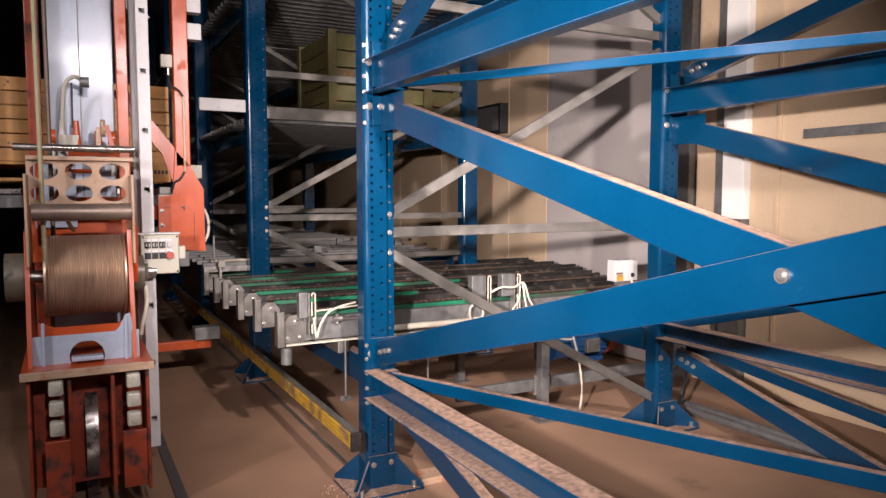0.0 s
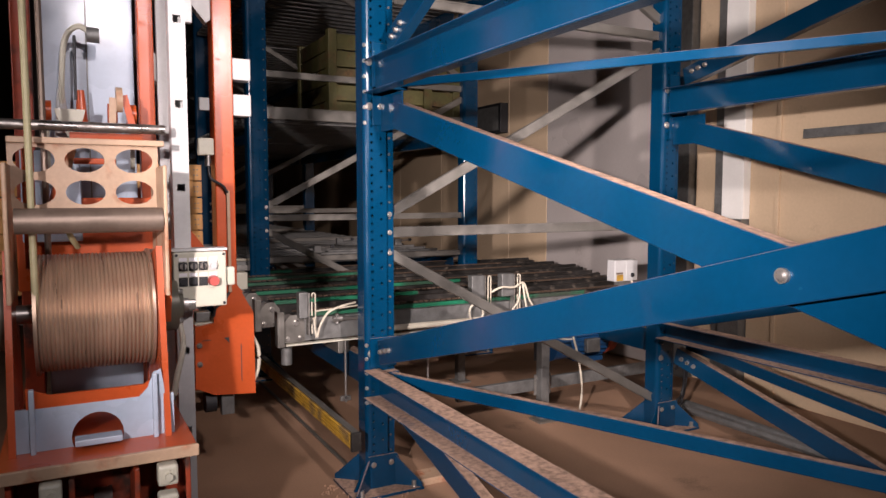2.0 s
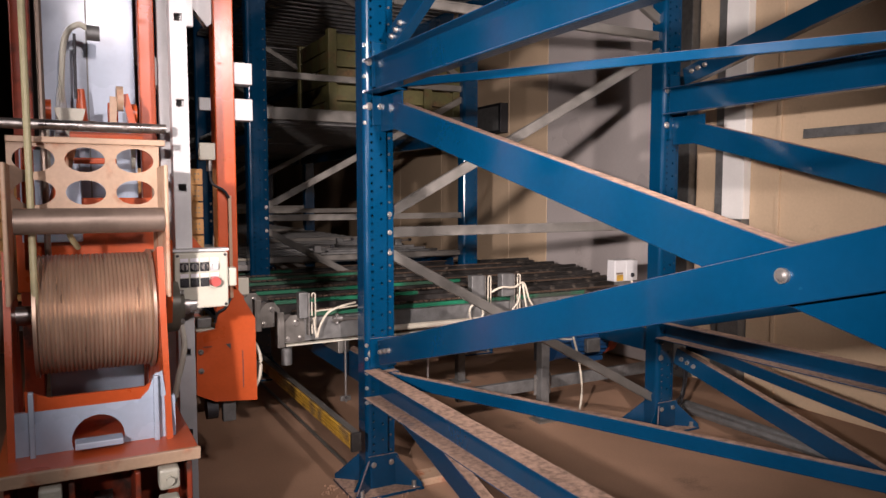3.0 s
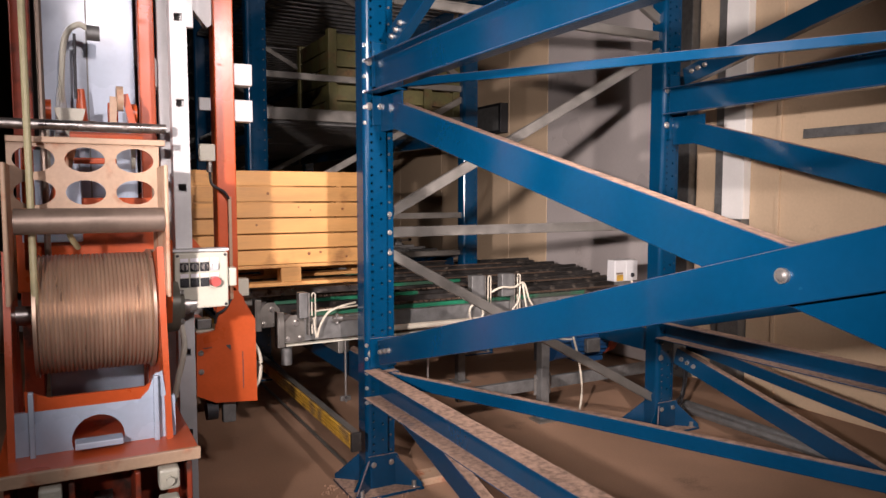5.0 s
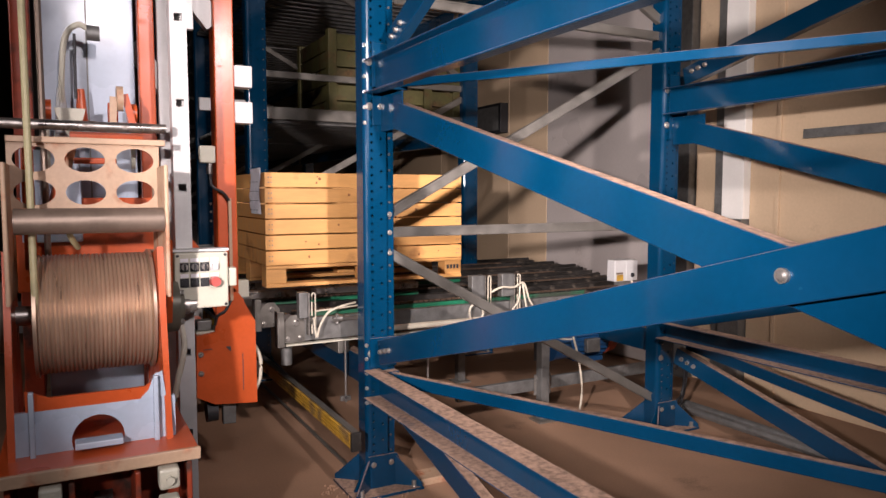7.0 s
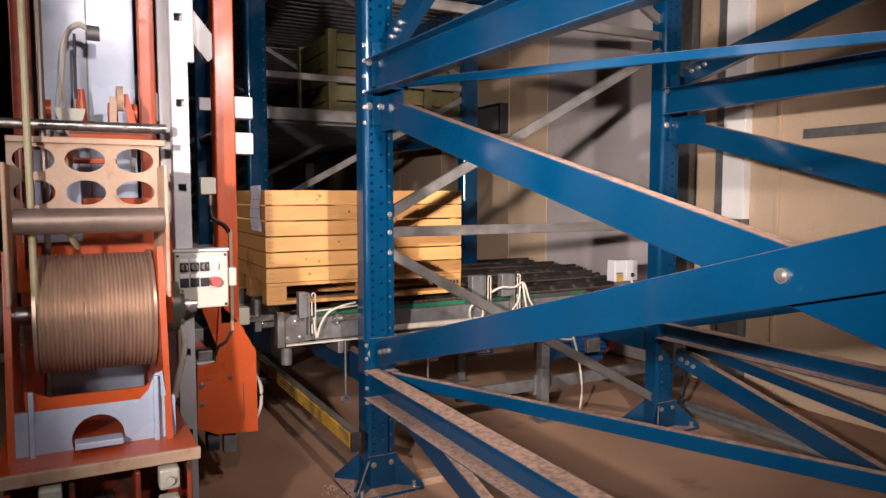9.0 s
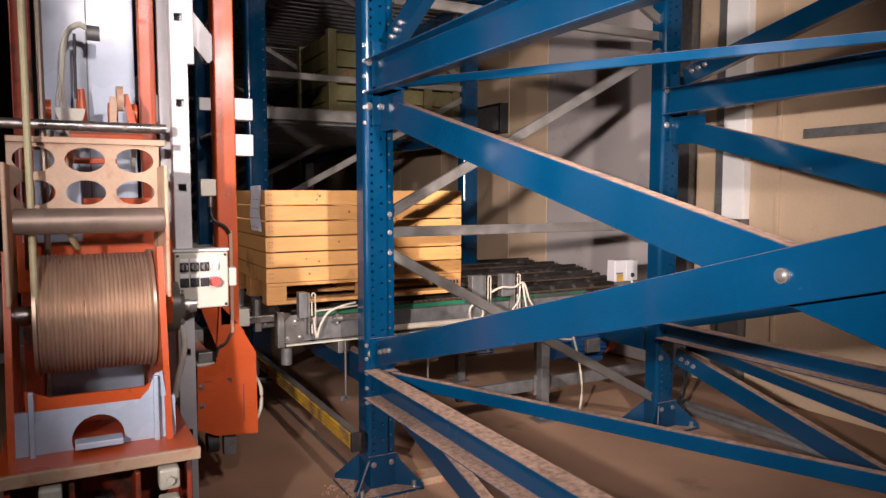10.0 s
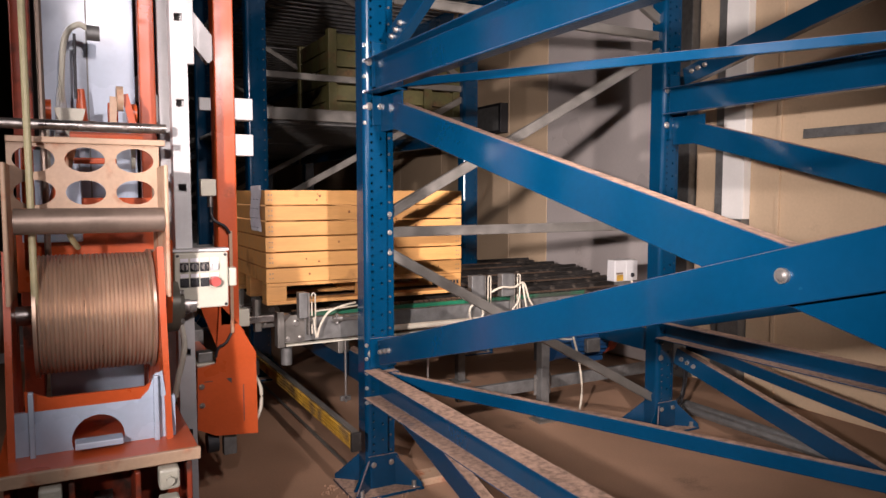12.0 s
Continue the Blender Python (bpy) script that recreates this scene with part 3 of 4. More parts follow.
cable("sensor_cable", [(1.075, 3.385, 0.80), (1.085, 3.375, 0.70), (1.105, 3.375, 0.76), (1.15, 3.38, 0.82), (1.22, 3.385, 0.845), (1.30, 3.39, 0.86)], 0.006, "ivory sensor cable bowed along the conveyor rail")
cable("sensor_cable", [(1.09, 3.39, 0.83), (1.2, 3.39, 0.835), (1.33, 3.39, 0.845)], 0.004, "thin ivory cable along the conveyor rail")
cable("sensor_cable", [(2.12, 3.385, 0.86), (2.18, 3.37, 0.885), (2.26, 3.37, 0.88), (2.33, 3.37, 0.90), (2.37, 3.37, 0.80), (2.42, 3.375, 0.74)], 0.006, "tangled ivory sensor cable beside the light barrier")
cable("sensor_cable", [(2.33, 3.38, 0.90), (2.34, 3.37, 0.80), (2.36, 3.37, 0.72)], 0.006, "ivory sensor cable hanging beside the light barrier")
cable("sensor_cable", [(2.31, 3.38, 0.88), (2.29, 3.365, 0.80), (2.25, 3.37, 0.745), (2.30, 3.37, 0.74)], 0.005, "ivory sensor cable looped below the light barrier")
cable("cable_loop", [(2.01 + 0.045 * math.cos(a * 0.7), 3.37, 0.755 + 0.05 * math.sin(a * 0.7)) for a in range(2, 11)], 0.006, "ivory cable loop under the conveyor rail")
cable("drop_cable", [(2.66, 3.54, 0.60), (2.70, 3.53, 0.52), (2.76, 3.52, 0.50), (2.80, 3.51, 0.50)], 0.006, "ivory cable bowed under the conveyor")
cable("drop_cable", [(2.80, 3.50, 0.52), (2.84, 3.49, 0.36), (2.86, 3.48, 0.18), (2.83, 3.47, 0.03), (2.78, 3.46, 0.008)], 0.007, "white cable hanging down to the floor")


def clamp_bar(x, y):
    """Threaded rod with a nut block, hanging under a rail."""
    ob = thing("levelling_rod", (x, y, 0.3), "thin zinc threaded rod with a nut under the conveyor", "threaded rod", "threaded rods")
    part("rod", cyl(B(), (x, y, 0.34), (x, y, 0.66), 0.006, 10), ZINC, ob, smooth=True)
    part("nut", box(B(), x - 0.03, y - 0.012, 0.35, x + 0.025, y + 0.012, 0.375, 0.003), ZINC, ob)
    return ob


rod = clamp_bar(1.245, 3.40)
copy_thing(rod, pose(1.72, 3.40, 0.3))


def junction_box():
    ob = thing("junction_box", (3.14, 3.5, 0.82), "white plastic junction box on the conveyor rail", "junction box")
    part("housing", box(B(), 3.135, 3.50, 0.845, 3.325, 3.58, 0.985, 0.006), WHITE, ob)
    part("lid", box(B(), 3.225, 3.492, 0.85, 3.322, 3.4995, 0.98, 0.004), WHITE, ob)
    part("gland", cyl(B(), (3.275, 3.492, 0.885), (3.275, 3.485, 0.885), 0.014, 16), BLACK, ob, smooth=True)
    part("terminal_strip", box(B(), 3.145, 3.4965, 0.893, 3.20, 3.4995, 0.905), UMBER, ob)
    part("rating_label", box(B(), 3.15, 3.4985, 0.85, 3.205, 3.4995, 0.89), YELLOW, ob)
    part("bracket", box(B(), 3.18, 3.52, 0.73, 3.30, 3.56, 0.8445), DULL, ob)
    part("cable", tube(B(), [(3.28, 3.50, 0.845), (3.275, 3.48, 0.80), (3.30, 3.47, 0.77), (3.33, 3.48, 0.80)], 0.007), IVORY, ob, smooth=True)


junction_box()


def gear_motor():
    x, y, z = 2.80, 3.68, 0.425
    ob = thing("gear_motor", (x, y, z - 0.1), "blue electric gear motor with a red fan cowl under the conveyor", "motor")
    bm = cyl(B(), (x + 0.10, y, z), (x + 0.38, y, z), 0.080, 32)
    part("stator", bm, MOTOR, ob, smooth=True)
    for k in range(18):
        a = 2 * math.pi * k / 18
        d = Vector((0, math.cos(a), math.sin(a)))
        part("fin", obox(B(), Vector((x + 0.12, y, z)) + d * 0.086, Vector((x + 0.36, y, z)) + d * 0.086, 0.004, 0.016, d), MOTOR, ob)
    part("gear_head", cyl(B(), (x - 0.06, y, z), (x + 0.10, y, z), 0.095, 32, 0.088), MOTOR, ob, smooth=True)
    part("fan_cowl", cyl(B(), (x + 0.38, y, z), (x + 0.46, y, z), 0.090, 32, 0.075), DARKORANGE, ob, "dark red fan cowl", smooth=True)
    part("terminal_box", box(B(), x + 0.17, y - 0.115, z - 0.045, x + 0.28, y - 0.078, z + 0.045, 0.005), DULL, ob)
    part("foot", box(B(), x + 0.14, y - 0.07, z - 0.115, x + 0.34, y + 0.07, z - 0.086, 0.003), MOTOR, ob)
    part("mount_bracket", box(B(), x - 0.1, y + 0.095, z - 0.11, x + 0.5, y + 0.103, CZ - 0.145), DULL, ob)


gear_motor()


def clamp(x):
    ob = thing("leg_clamp", (x, 3.55, 0.18), "bright zinc clamp on a conveyor leg", "clamp", "leg clamps")
    part("plate", box(B(), x, 3.555, 0.16, x + 0.022, 3.563, 0.29, 0.002), ZINC, ob)
    bm = B()
    bolt(bm, (x + 0.011, 3.555, 0.27), (0, -1, 0), 0.008)
    part("bolt", bm, ZINC, ob)
    return ob


c0 = clamp(2.545)
copy_thing(c0, pose(2.65, 3.55, 0.18))

tagged(part("bent_tube", tube(B(), [(0.98, 5.60, 0.90), (1.10, 5.58, 0.905), (1.22, 5.56, 0.905), (1.26, 5.55, 0.89), (1.265, 5.55, 0.83)], 0.011), IVORY, None, "", True, at=(0.98, 5.6, 0.9)),
       "pale bent tube at the end of the conveyor", "tube")
tagged(part("sensor_mast", box(B(), 0.985, 5.58, 0.80, 1.0, 5.595, 1.10, 0.002), GALV, None, at=(0.985, 5.58, 0.8)), "thin upright steel strip at the conveyor end", "strip")


# ---- along the hall wall ----
def wall_column():
    ob = thing("wall_column", (WX - 0.03, 3.36, 0), "white painted column standing against the hall wall", "column")
    part("shaft", box(B(), WX - 0.09, 3.362, 1.24, WX - 0.002, 3.545, 4.0, 0.005), BRIGHT, ob)
    part("base", box(B(), WX - 0.10, 3.362, 0.0, WX - 0.002, 3.545, 1.238, 0.005), DULL, ob)
    part("edge_strip", box(B(), WX - 0.06, 3.55, 0.0, WX - 0.002, 3.635, 4.0, 0.003), DULL, ob)


wall_column()
tagged(part("wall_batten", box(B(), WX - 0.05, 3.115, 0.02, WX - 0.031, 3.145, 4.0, 0.003), WALL, None, at=(WX - 0.05, 3.115, 0.02)), "narrow beige batten over a wall panel joint", "batten")
# dark strip added to paint the rear post's shadow on the wall
tagged(part("post_shadow_strip", box(B(), WX - 0.10, 3.845, 0.0, WX - 0.002, 4.005, 4.2, 0.006), DULL, None, at=(WX - 0.1, 3.845, 0)), "dark grey strip painting a rack post shadow on the hall wall", "column")
tagged(part("wall_rail", box(B(), WX - 0.07, 1.9, 1.77, WX - 0.031, 2.94, 1.83, 0.003), DULL, None, at=(WX - 0.07, 1.9, 1.77)), "dark steel rail fixed along the hall wall", "rail")


def wall_box():
    ob = thing("wall_box", (WX - 0.03, 6.72, 2.0), "grey steel box in a black frame on the hall wall", "wall box")
    for y0, z0, y1, z1 in ((6.42, 2.075, 6.99, 2.105), (6.42, 2.365, 6.99, 2.39), (6.42, 2.1055, 6.46, 2.3645), (6.95, 2.1055, 6.99, 2.3645)):
        part("frame_bar", box(B(), WX - 0.13, y0, z0, WX - 0.031, y1, z1, 0.003), BLACK, ob)
    part("door", box(B(), WX - 0.12, 6.4605, 2.1055, WX - 0.031, 6.9495, 2.3645, 0.004), DULL, ob)


wall_box()
for k, x in enumerate((3.50, 3.58)):
    tagged(part("floor_conduit", tube(B(), [(x, 3.3, 0.03), (x + 0.01, 2.4, 0.03), (x - 0.01, 1.4, 0.03), (x, 0.2, 0.03)], 0.028), DULL, None, "", True, at=(x, 3.3, 0.03)), "grey conduit lying on the floor behind the rack", "conduit", "floor conduits")
cable("black_cable", [(3.32, 3.14, 0.33), (3.39, 3.16, 0.36), (3.44, 3.18, 0.26), (3.42, 3.18, 0.14), (3.36, 3.16, 0.12)], 0.009, "black cable looped beside the rack post", BLACK)
cable("black_cable", [(3.32, 3.15, 0.36), (3.42, 3.17, 0.40), (3.47, 3.19, 0.28), (3.44, 3.19, 0.12), (3.36, 3.17, 0.02)], 0.009, "black cable looped beside the rack post", BLACK)


def crumbs():
    """Loose grit round the foot of the first post."""
    bm = B()
    for k in range(130):
        a, d = random.uniform(0, 2 * math.pi), random.gauss(0.21, 0.03)
        x, y, r = FX + 0.07 + d * math.cos(a), FRAMES[0] + 0.05 + 0.8 * d * math.sin(a), random.uniform(0.003, 0.009)
        m = Matrix.Translation((x, y, r * 0.5)) @ Euler([random.uniform(0, 3) for _ in range(3)]).to_matrix().to_4x4()
        bmesh.ops.create_icosphere(bm, subdivisions=1, radius=r, matrix=m)
    tagged(part("floor_grit", bm, CONCRETE), "loose brown grit on the floor round a rack foot", "grit", kind="stuff")


crumbs()
tagged(part("floor_board", box(B(), 1.47, 2.98, 0.0, 1.78, 3.10, 0.035, 0.004), TAN, None, at=(1.47, 2.98, 0)), "short pale plank lying on the floor beside the post", "plank")
tagged(part("floor_strip", box(B(), 0.405, -5.0, 0.0, 0.455, 15.0, 0.012, 0.002), DULL), "flat steel strip set on the floor along the aisle", "strip", "floor strips")
tagged(part("floor_strip", box(B(), 1.235, 3.3, 0.0, 1.255, 9.0, 0.012, 0.002), GALV), "narrow bright steel strip on the floor under the rack", "strip", "floor strips")
# galvanised beam end; its white colour stands in for bright light on it
tagged(part("beam_end_plate", box(B(), 0.875, 5.36, 2.02, 1.205, 5.40, 2.11, 0.004), WHITE, None, at=(0.875, 5.36, 2.02)), "beam end reaching out beside a rack post, coloured white for bright light", "beam end")


def end_switch(x, y, z):
    """Small switch with a roller lever, on a far conveyor rail."""
    ob = thing("end_switch", (x, y, z), "small dark end switch with a lever on the conveyor", "switch", "end switches")
    part("case", box(B(), x, y, z, x + 0.07, y + 0.05, z + 0.07, 0.006), DULL, ob)
    part("lever", cyl(B(), (x + 0.07, y + 0.025, z + 0.05), (x + 0.17, y + 0.025, z + 0.055), 0.006, 10), ZINC, ob, smooth=True)
    part("roller", cyl(B(), (x + 0.17, y + 0.01, z + 0.055), (x + 0.17, y + 0.04, z + 0.055), 0.016, 16), BLACK, ob, smooth=True)
    return ob


sw0 = end_switch(1.92, 6.0, 0.895)
for x, y in ((2.95, 6.55), (2.45, 6.9)):
    copy_thing(sw0, pose(x, y, 0.895))


# ---- slatted pallet crate ----
def pallet_crate():
    x0, y0, z0, w, d, h = 0.92, 3.70, 0.825, 1.18, 0.86, 0.615
    ob = thing("pallet_crate", (x0, y0, z0), "new pine slatted crate on pallet blocks with a paper label", "crate")
    # pallet: skids, blocks, deck
    for y in (y0, y0 + d / 2 - 0.05, y0 + d - 0.10):
        part("skid", box(B(), x0, y, z0, x0 + w, y + 0.10, z0 + 0.020, 0.003), WOOD, ob)
        for x in (x0, x0 + w / 2 - 0.06, x0 + w - 0.11):
            part("block", box(B(), x, y + 0.004, z0 + 0.020, x + 0.11, y + 0.096, z0 + 0.098, 0.004), WOOD, ob)
        part("stringer", box(B(), x0, y, z0 + 0.098, x0 + w, y + 0.10, z0 + 0.116, 0.003), WOOD, ob)
    zb, n = z0 + 0.118, 6
    pitch = (h - 0.118) / n
    for k in range(n):
        z, z2 = zb + k * pitch + random.uniform(0, 0.002), zb + (k + 1) * pitch - random.uniform(0.005, 0.009)
        part("board", box(B(), x0, y0, z, x0 + w, y0 + 0.02, z2, 0.002), WOOD, ob)
        part("board", box(B(), x0, y0 + d - 0.02, z, x0 + w, y0 + d, z2, 0.002), WOOD, ob)
        part("board", box(B(), x0, y0 + 0.021, z, x0 + 0.02, y0 + d - 0.021, z2, 0.002), WOOD, ob)
        part("board", box(B(), x0 + w - 0.02, y0 + 0.021, z, x0 + w, y0 + d - 0.021, z2, 0.002), WOOD, ob)
        bm = B()
        for x in (x0 + 0.02, x0 + 0.035, x0 + w - 0.035, x0 + w - 0.02):
            for zz in (z + 0.025, z2 - 0.025):
                cyl(bm, (x, y0 + 0.001, zz), (x, y0 - 0.0012, zz), 0.0035, 8)
        tagged(part("nails", bm, DULL, ob), kind="stuff")
    for x in (x0 + 0.021, x0 + w - 0.061):
        for y in (y0 + 0.021, y0 + d - 0.061):
            part("corner_batten", box(B(), x, y, zb, x + 0.04, y + 0.04, z0 + h - 0.01, 0.002), WOOD, ob)
    part("deck", box(B(), x0 + 0.022, y0 + 0.022, z0 + 0.1165, x0 + w - 0.022, y0 + d - 0.022, z0 + 0.130), WOOD, ob)
    bm = B()
    rows, cols = 5, 6
    grid = [[bm.verts.new((x0 - 0.004 - 0.010 * math.sin(i * 1.1 + j * 0.7) ** 2, y0 + 0.06 + 0.23 * i / cols, z0 + 0.39 + 0.245 * j / rows)) for i in range(cols + 1)] for j in range(rows + 1)]
    for j in range(rows):
        for i in range(cols):
            bm.faces.new((grid[j][i], grid[j + 1][i], grid[j + 1][i + 1], grid[j][i + 1]))
    lab = part("paper_label", bm, PAPER, ob, "creased white paper sheet stapled to the boards")
    bm = B()
    for k in range(4):
        for i in range(3):
            box(bm, x0 - 0.0165, y0 + 0.085 + 0.07 * i, z0 + 0.41 + 0.05 * k, x0 - 0.0155, y0 + 0.125 + 0.07 * i, z0 + 0.4125 + 0.05 * k)
    tagged(part("printed_lines", bm, INK, lab), kind="stuff")
    # burnt marks on the pallet blocks
    bm = B()
    for k in range(4):
        box(bm, x0 + w - 0.098 + 0.022 * k, y0 + 0.0025, z0 + 0.052, x0 + w - 0.084 + 0.022 * k, y0 + 0.0035, z0 + 0.076)
    part("stencil_bars", bm, INK, ob, "dark stencilled marks")
    # knots in the boards
    for k in range(15):
        kx, kz = x0 + random.uniform(0.05, w - 0.05), zb + (random.randrange(n) + random.uniform(0.25, 0.7)) * pitch
        r = random.uniform(0.005, 0.011)
        part("knot", cyl(B(), (kx, y0 + 0.001, kz), (kx, y0 - 0.0007, kz), r, 12, r * 0.8), KNOT, ob)
    return ob


crate = pallet_crate()


# ---- stacker crane, built where it stops ----
def circle(cx, cz, r, n=24, ph=0.0):
    return [(cx + r * math.cos(2 * math.pi * k / n + ph), cz + r * math.sin(2 * math.pi * k / n + ph)) for k in range(n)]


def square_ring(x0, z0, x1, z1, n=24):
    """n points round a rectangle, from the middle of its right side."""
    cx, cz = (x0 + x1) / 2, (z0 + z1) / 2
    out = []
    for k in range(n):
        a = 2 * math.pi * k / n
        c, s = math.cos(a), math.sin(a)
        m = max(abs(c), abs(s))
        out.append((cx + c / m * (x1 - x0) / 2, cz + s / m * (z1 - z0) / 2))
    return out


def stacker_crane():
    ob = thing("stacker_crane", (0.07, 2.4, 0), "orange and white stacker crane with rope drum on a floor rail", "stacker crane")
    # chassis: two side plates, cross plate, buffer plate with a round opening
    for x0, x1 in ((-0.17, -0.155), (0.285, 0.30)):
        part("chassis_plate", box(B(), x0, 2.12, 0.10, x1, 5.6, 0.65, 0.004), DARKORANGE, ob)
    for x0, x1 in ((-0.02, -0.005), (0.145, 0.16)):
        part("wheel_cheek", box(B(), x0, 2.10, 0.12, x1, 2.75, 0.635, 0.004), DARKORANGE, ob)
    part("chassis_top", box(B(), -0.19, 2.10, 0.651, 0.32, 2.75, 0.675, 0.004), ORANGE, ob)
    part("chassis_front", box(B(), -0.153, 2.30, 0.12, 0.283, 2.32, 0.648), DARKORANGE, ob)
    wheel = part("wheel", cyl(B(), (0.045, 2.42, 0.33), (0.095, 2.42, 0.33), 0.23, 48), STEEL, ob, "worn steel travel wheel", smooth=True, at=(0.07, 2.42, 0.33))
    part("hub", cyl(B(), (0.03, 2.42, 0.33), (0.11, 2.42, 0.33), 0.07, 24), ORANGE, wheel, smooth=True)
    for x in (-0.09, 0.205):
        for k in range(3):
            bm = B()
            box(bm, x, 2.07, 0.41 + k * 0.085, x + 0.055, 2.12, 0.47 + k * 0.085, 0.008)
            bolt(bm, (x + 0.028, 2.07, 0.44 + k * 0.085), (0, -1, 0), 0.012, 0.016)
            part("clamp_block", bm, CREAM, ob)
        part("guide_cheek", box(B(), x - 0.02, 2.075, 0.14, x + 0.075, 2.10, 0.39, 0.004), DARKORANGE, ob)
    # orange plate given a pale colour that paints the lamp's reflection
    bm = extrude(B(), square_ring(-0.15, 0.626, 0.275, 0.80), "y", 2.26, 2.275, circle(0.062, 0.70, 0.070))
    part("drum_bracket", bm, CABINET, ob, "plate with a round opening, painted pale where a lamp reflects")
    # cap: the plate's shaded orange part; horn: reflection painted pale
    part("bracket_cap", extrude(B(), [(-0.12, 0.80), (-0.12, 0.86), (-0.06, 0.835), (0.19, 0.835), (0.245, 0.87), (0.245, 0.80)], "y", 2.262, 2.273), ORANGE, ob)
    part("bracket_horn", extrude(B(), [(0.175, 0.80), (0.200, 0.825), (0.218, 0.872), (0.240, 0.880), (0.250, 0.80)], "y", 2.254, 2.259), CABINET, ob)
    for x in (-0.165, 0.245):
        part("drum_stand", extrude(B(), [(2.22, 0.626), (2.70, 0.626), (2.62, 1.19), (2.34, 1.25)], "x", x, x + 0.018), ORANGE, ob)
    # rope drum on its axle
    cx, cy, cz = 0.07, 2.53, 1.035
    bm = B()
    n, seg = 27, 56
    prof = []
    for k in range(n * 4 + 1):
        u = k / (n * 4)
        prof.append((-0.085 + 0.315 * u, 0.182 + 0.0058 * abs(math.sin(math.pi * u * n))))
    prof = [(-0.097, 0.196), (-0.087, 0.196)] + prof + [(0.232, 0.196), (0.241, 0.196)]
    prof = [(-0.097, 0.05)] + prof + [(0.241, 0.05)]
    rings = [[bm.verts.new((x, cy + r * math.cos(2 * math.pi * k / seg), cz + r * math.sin(2 * math.pi * k / seg))) for k in range(seg)] for x, r in prof]
    for a, b in zip(rings, rings[1:]):
        for k in range(seg):
            bm.faces.new((a[k], b[k], b[(k + 1) % seg], a[(k + 1) % seg]))
    drum = part("rope_drum", bm, ROPE, ob, "drum wound with brown steel rope", smooth=True, at=(cx, cy, cz))
    part("axle", cyl(B(), (-0.20, cy, cz), (0.362, cy, cz), 0.030, 24), STEEL, drum, smooth=True)
    bm = cyl(B(), (0.264, cy, cz), (0.325, cy, cz), 0.092, 32, 0.086)
    cyl(bm, (0.325, cy, cz), (0.344, cy, cz), 0.052, 32, 0.046)
    bearing = part("bearing", bm, OLIVE, ob, "olive grey flanged bearing", smooth=True)
    for k in range(4):
        a = math.pi / 4 + k * math.pi / 2
        bm = B()
        bolt(bm, (0.3255, cy + 0.070 * math.cos(a), cz + 0.070 * math.sin(a)), (1, 0, 0), 0.009, 0.014)
        part("bolt", bm, ZINC, bearing)
    part("shaft_end", cyl(B(), (0.3445, cy, cz), (0.385, cy, cz), 0.026, 28), ZINC, bearing, "bright turned shaft end", smooth=True)
    part("bearing_arm", extrude(B(), [(2.33, 1.27), (2.37, 1.27), (2.44, 1.06), (2.43, 1.00), (2.39, 1.00), (2.36, 1.08)], "x", 0.268, 0.290), ORANGE, ob, "orange curved bearing arm")
    bm = cyl(B(), (-0.25, cy, cz), (-0.17, cy, cz), 0.11, 32)
    part("gear_flange", bm, OLIVE, ob, smooth=True)
    # deflector roller and perforated cross plate above the drum
    part("roller", cyl(B(), (-0.13, 2.30, 1.335), (0.262, 2.30, 1.335), 0.037, 28), UMBER, ob, "dull brown steel deflector roller", smooth=True)
    part("roller_arm", box(B(), 0.264, 2.27, 1.10, 0.276, 2.62, 1.50, 0.004), TAN, ob)
    part("roller_arm", box(B(), -0.155, 2.27, 1.10, -0.143, 2.62, 1.50, 0.004), TAN, ob)
    for x0, x1 in ((-0.150, -0.010), (-0.010, 0.127), (0.127, 0.272)):
        for z0, z1 in ((1.365, 1.470), (1.470, 1.566)):
            oval = [((x0 + x1) / 2 + 0.056 * math.cos(2 * math.pi * k / 32), (z0 + z1) / 2 + 0.038 * math.sin(2 * math.pi * k / 32)) for k in range(32)]
            part("lattice_plate", extrude(B(), square_ring(x0, z0, x1, z1, 32), "y", 2.46, 2.47, oval), TAN, ob)
    # bent stays behind the openings
    part("stay", tube(B(), [(-0.06, 2.66, 1.30), (-0.02, 2.66, 1.45), (0.01, 2.66, 1.58)], 0.012), ORANGE, ob, smooth=True)
    part("stay", box(B(), 0.03, 2.68, 1.515, 0.16, 2.70, 1.535, 0.003), ORANGE, ob)
    part("stay", box(B(), -0.12, 2.60, 1.17, -0.085, 2.62, 1.56, 0.003), ORANGE, ob)
    part("pale_guard", box(B(), -0.13, 2.72, 1.25, 0.05, 2.735, 1.56, 0.004), CABINET, ob, "pale sheet behind the openings")
    part("rope_tail", tube(B(), [(0.00, 2.42, 1.32), (0.012, 2.44, 1.28), (0.03, 2.50, 1.245)], 0.009), LIFTROPE, ob, smooth=True)
    part("lattice_edge", box(B(), -0.15, 2.44, 1.566, 0.29, 2.49, 1.585, 0.003), TAN, ob)
    part("cross_tube", cyl(B(), (-0.2, 2.5, 1.625), (0.30, 2.5, 1.625), 0.016, 16), STEEL, ob, smooth=True)
    part("cross_tube", cyl(B(), (-0.05, 2.52, 1.575), (0.22, 2.52, 1.575), 0.012, 16), DULL, ob, smooth=True)
    part("cross_plate", box(B(), -0.15, 2.75, 1.08, 0.28, 2.77, 1.40, 0.004), ORANGE, ob)
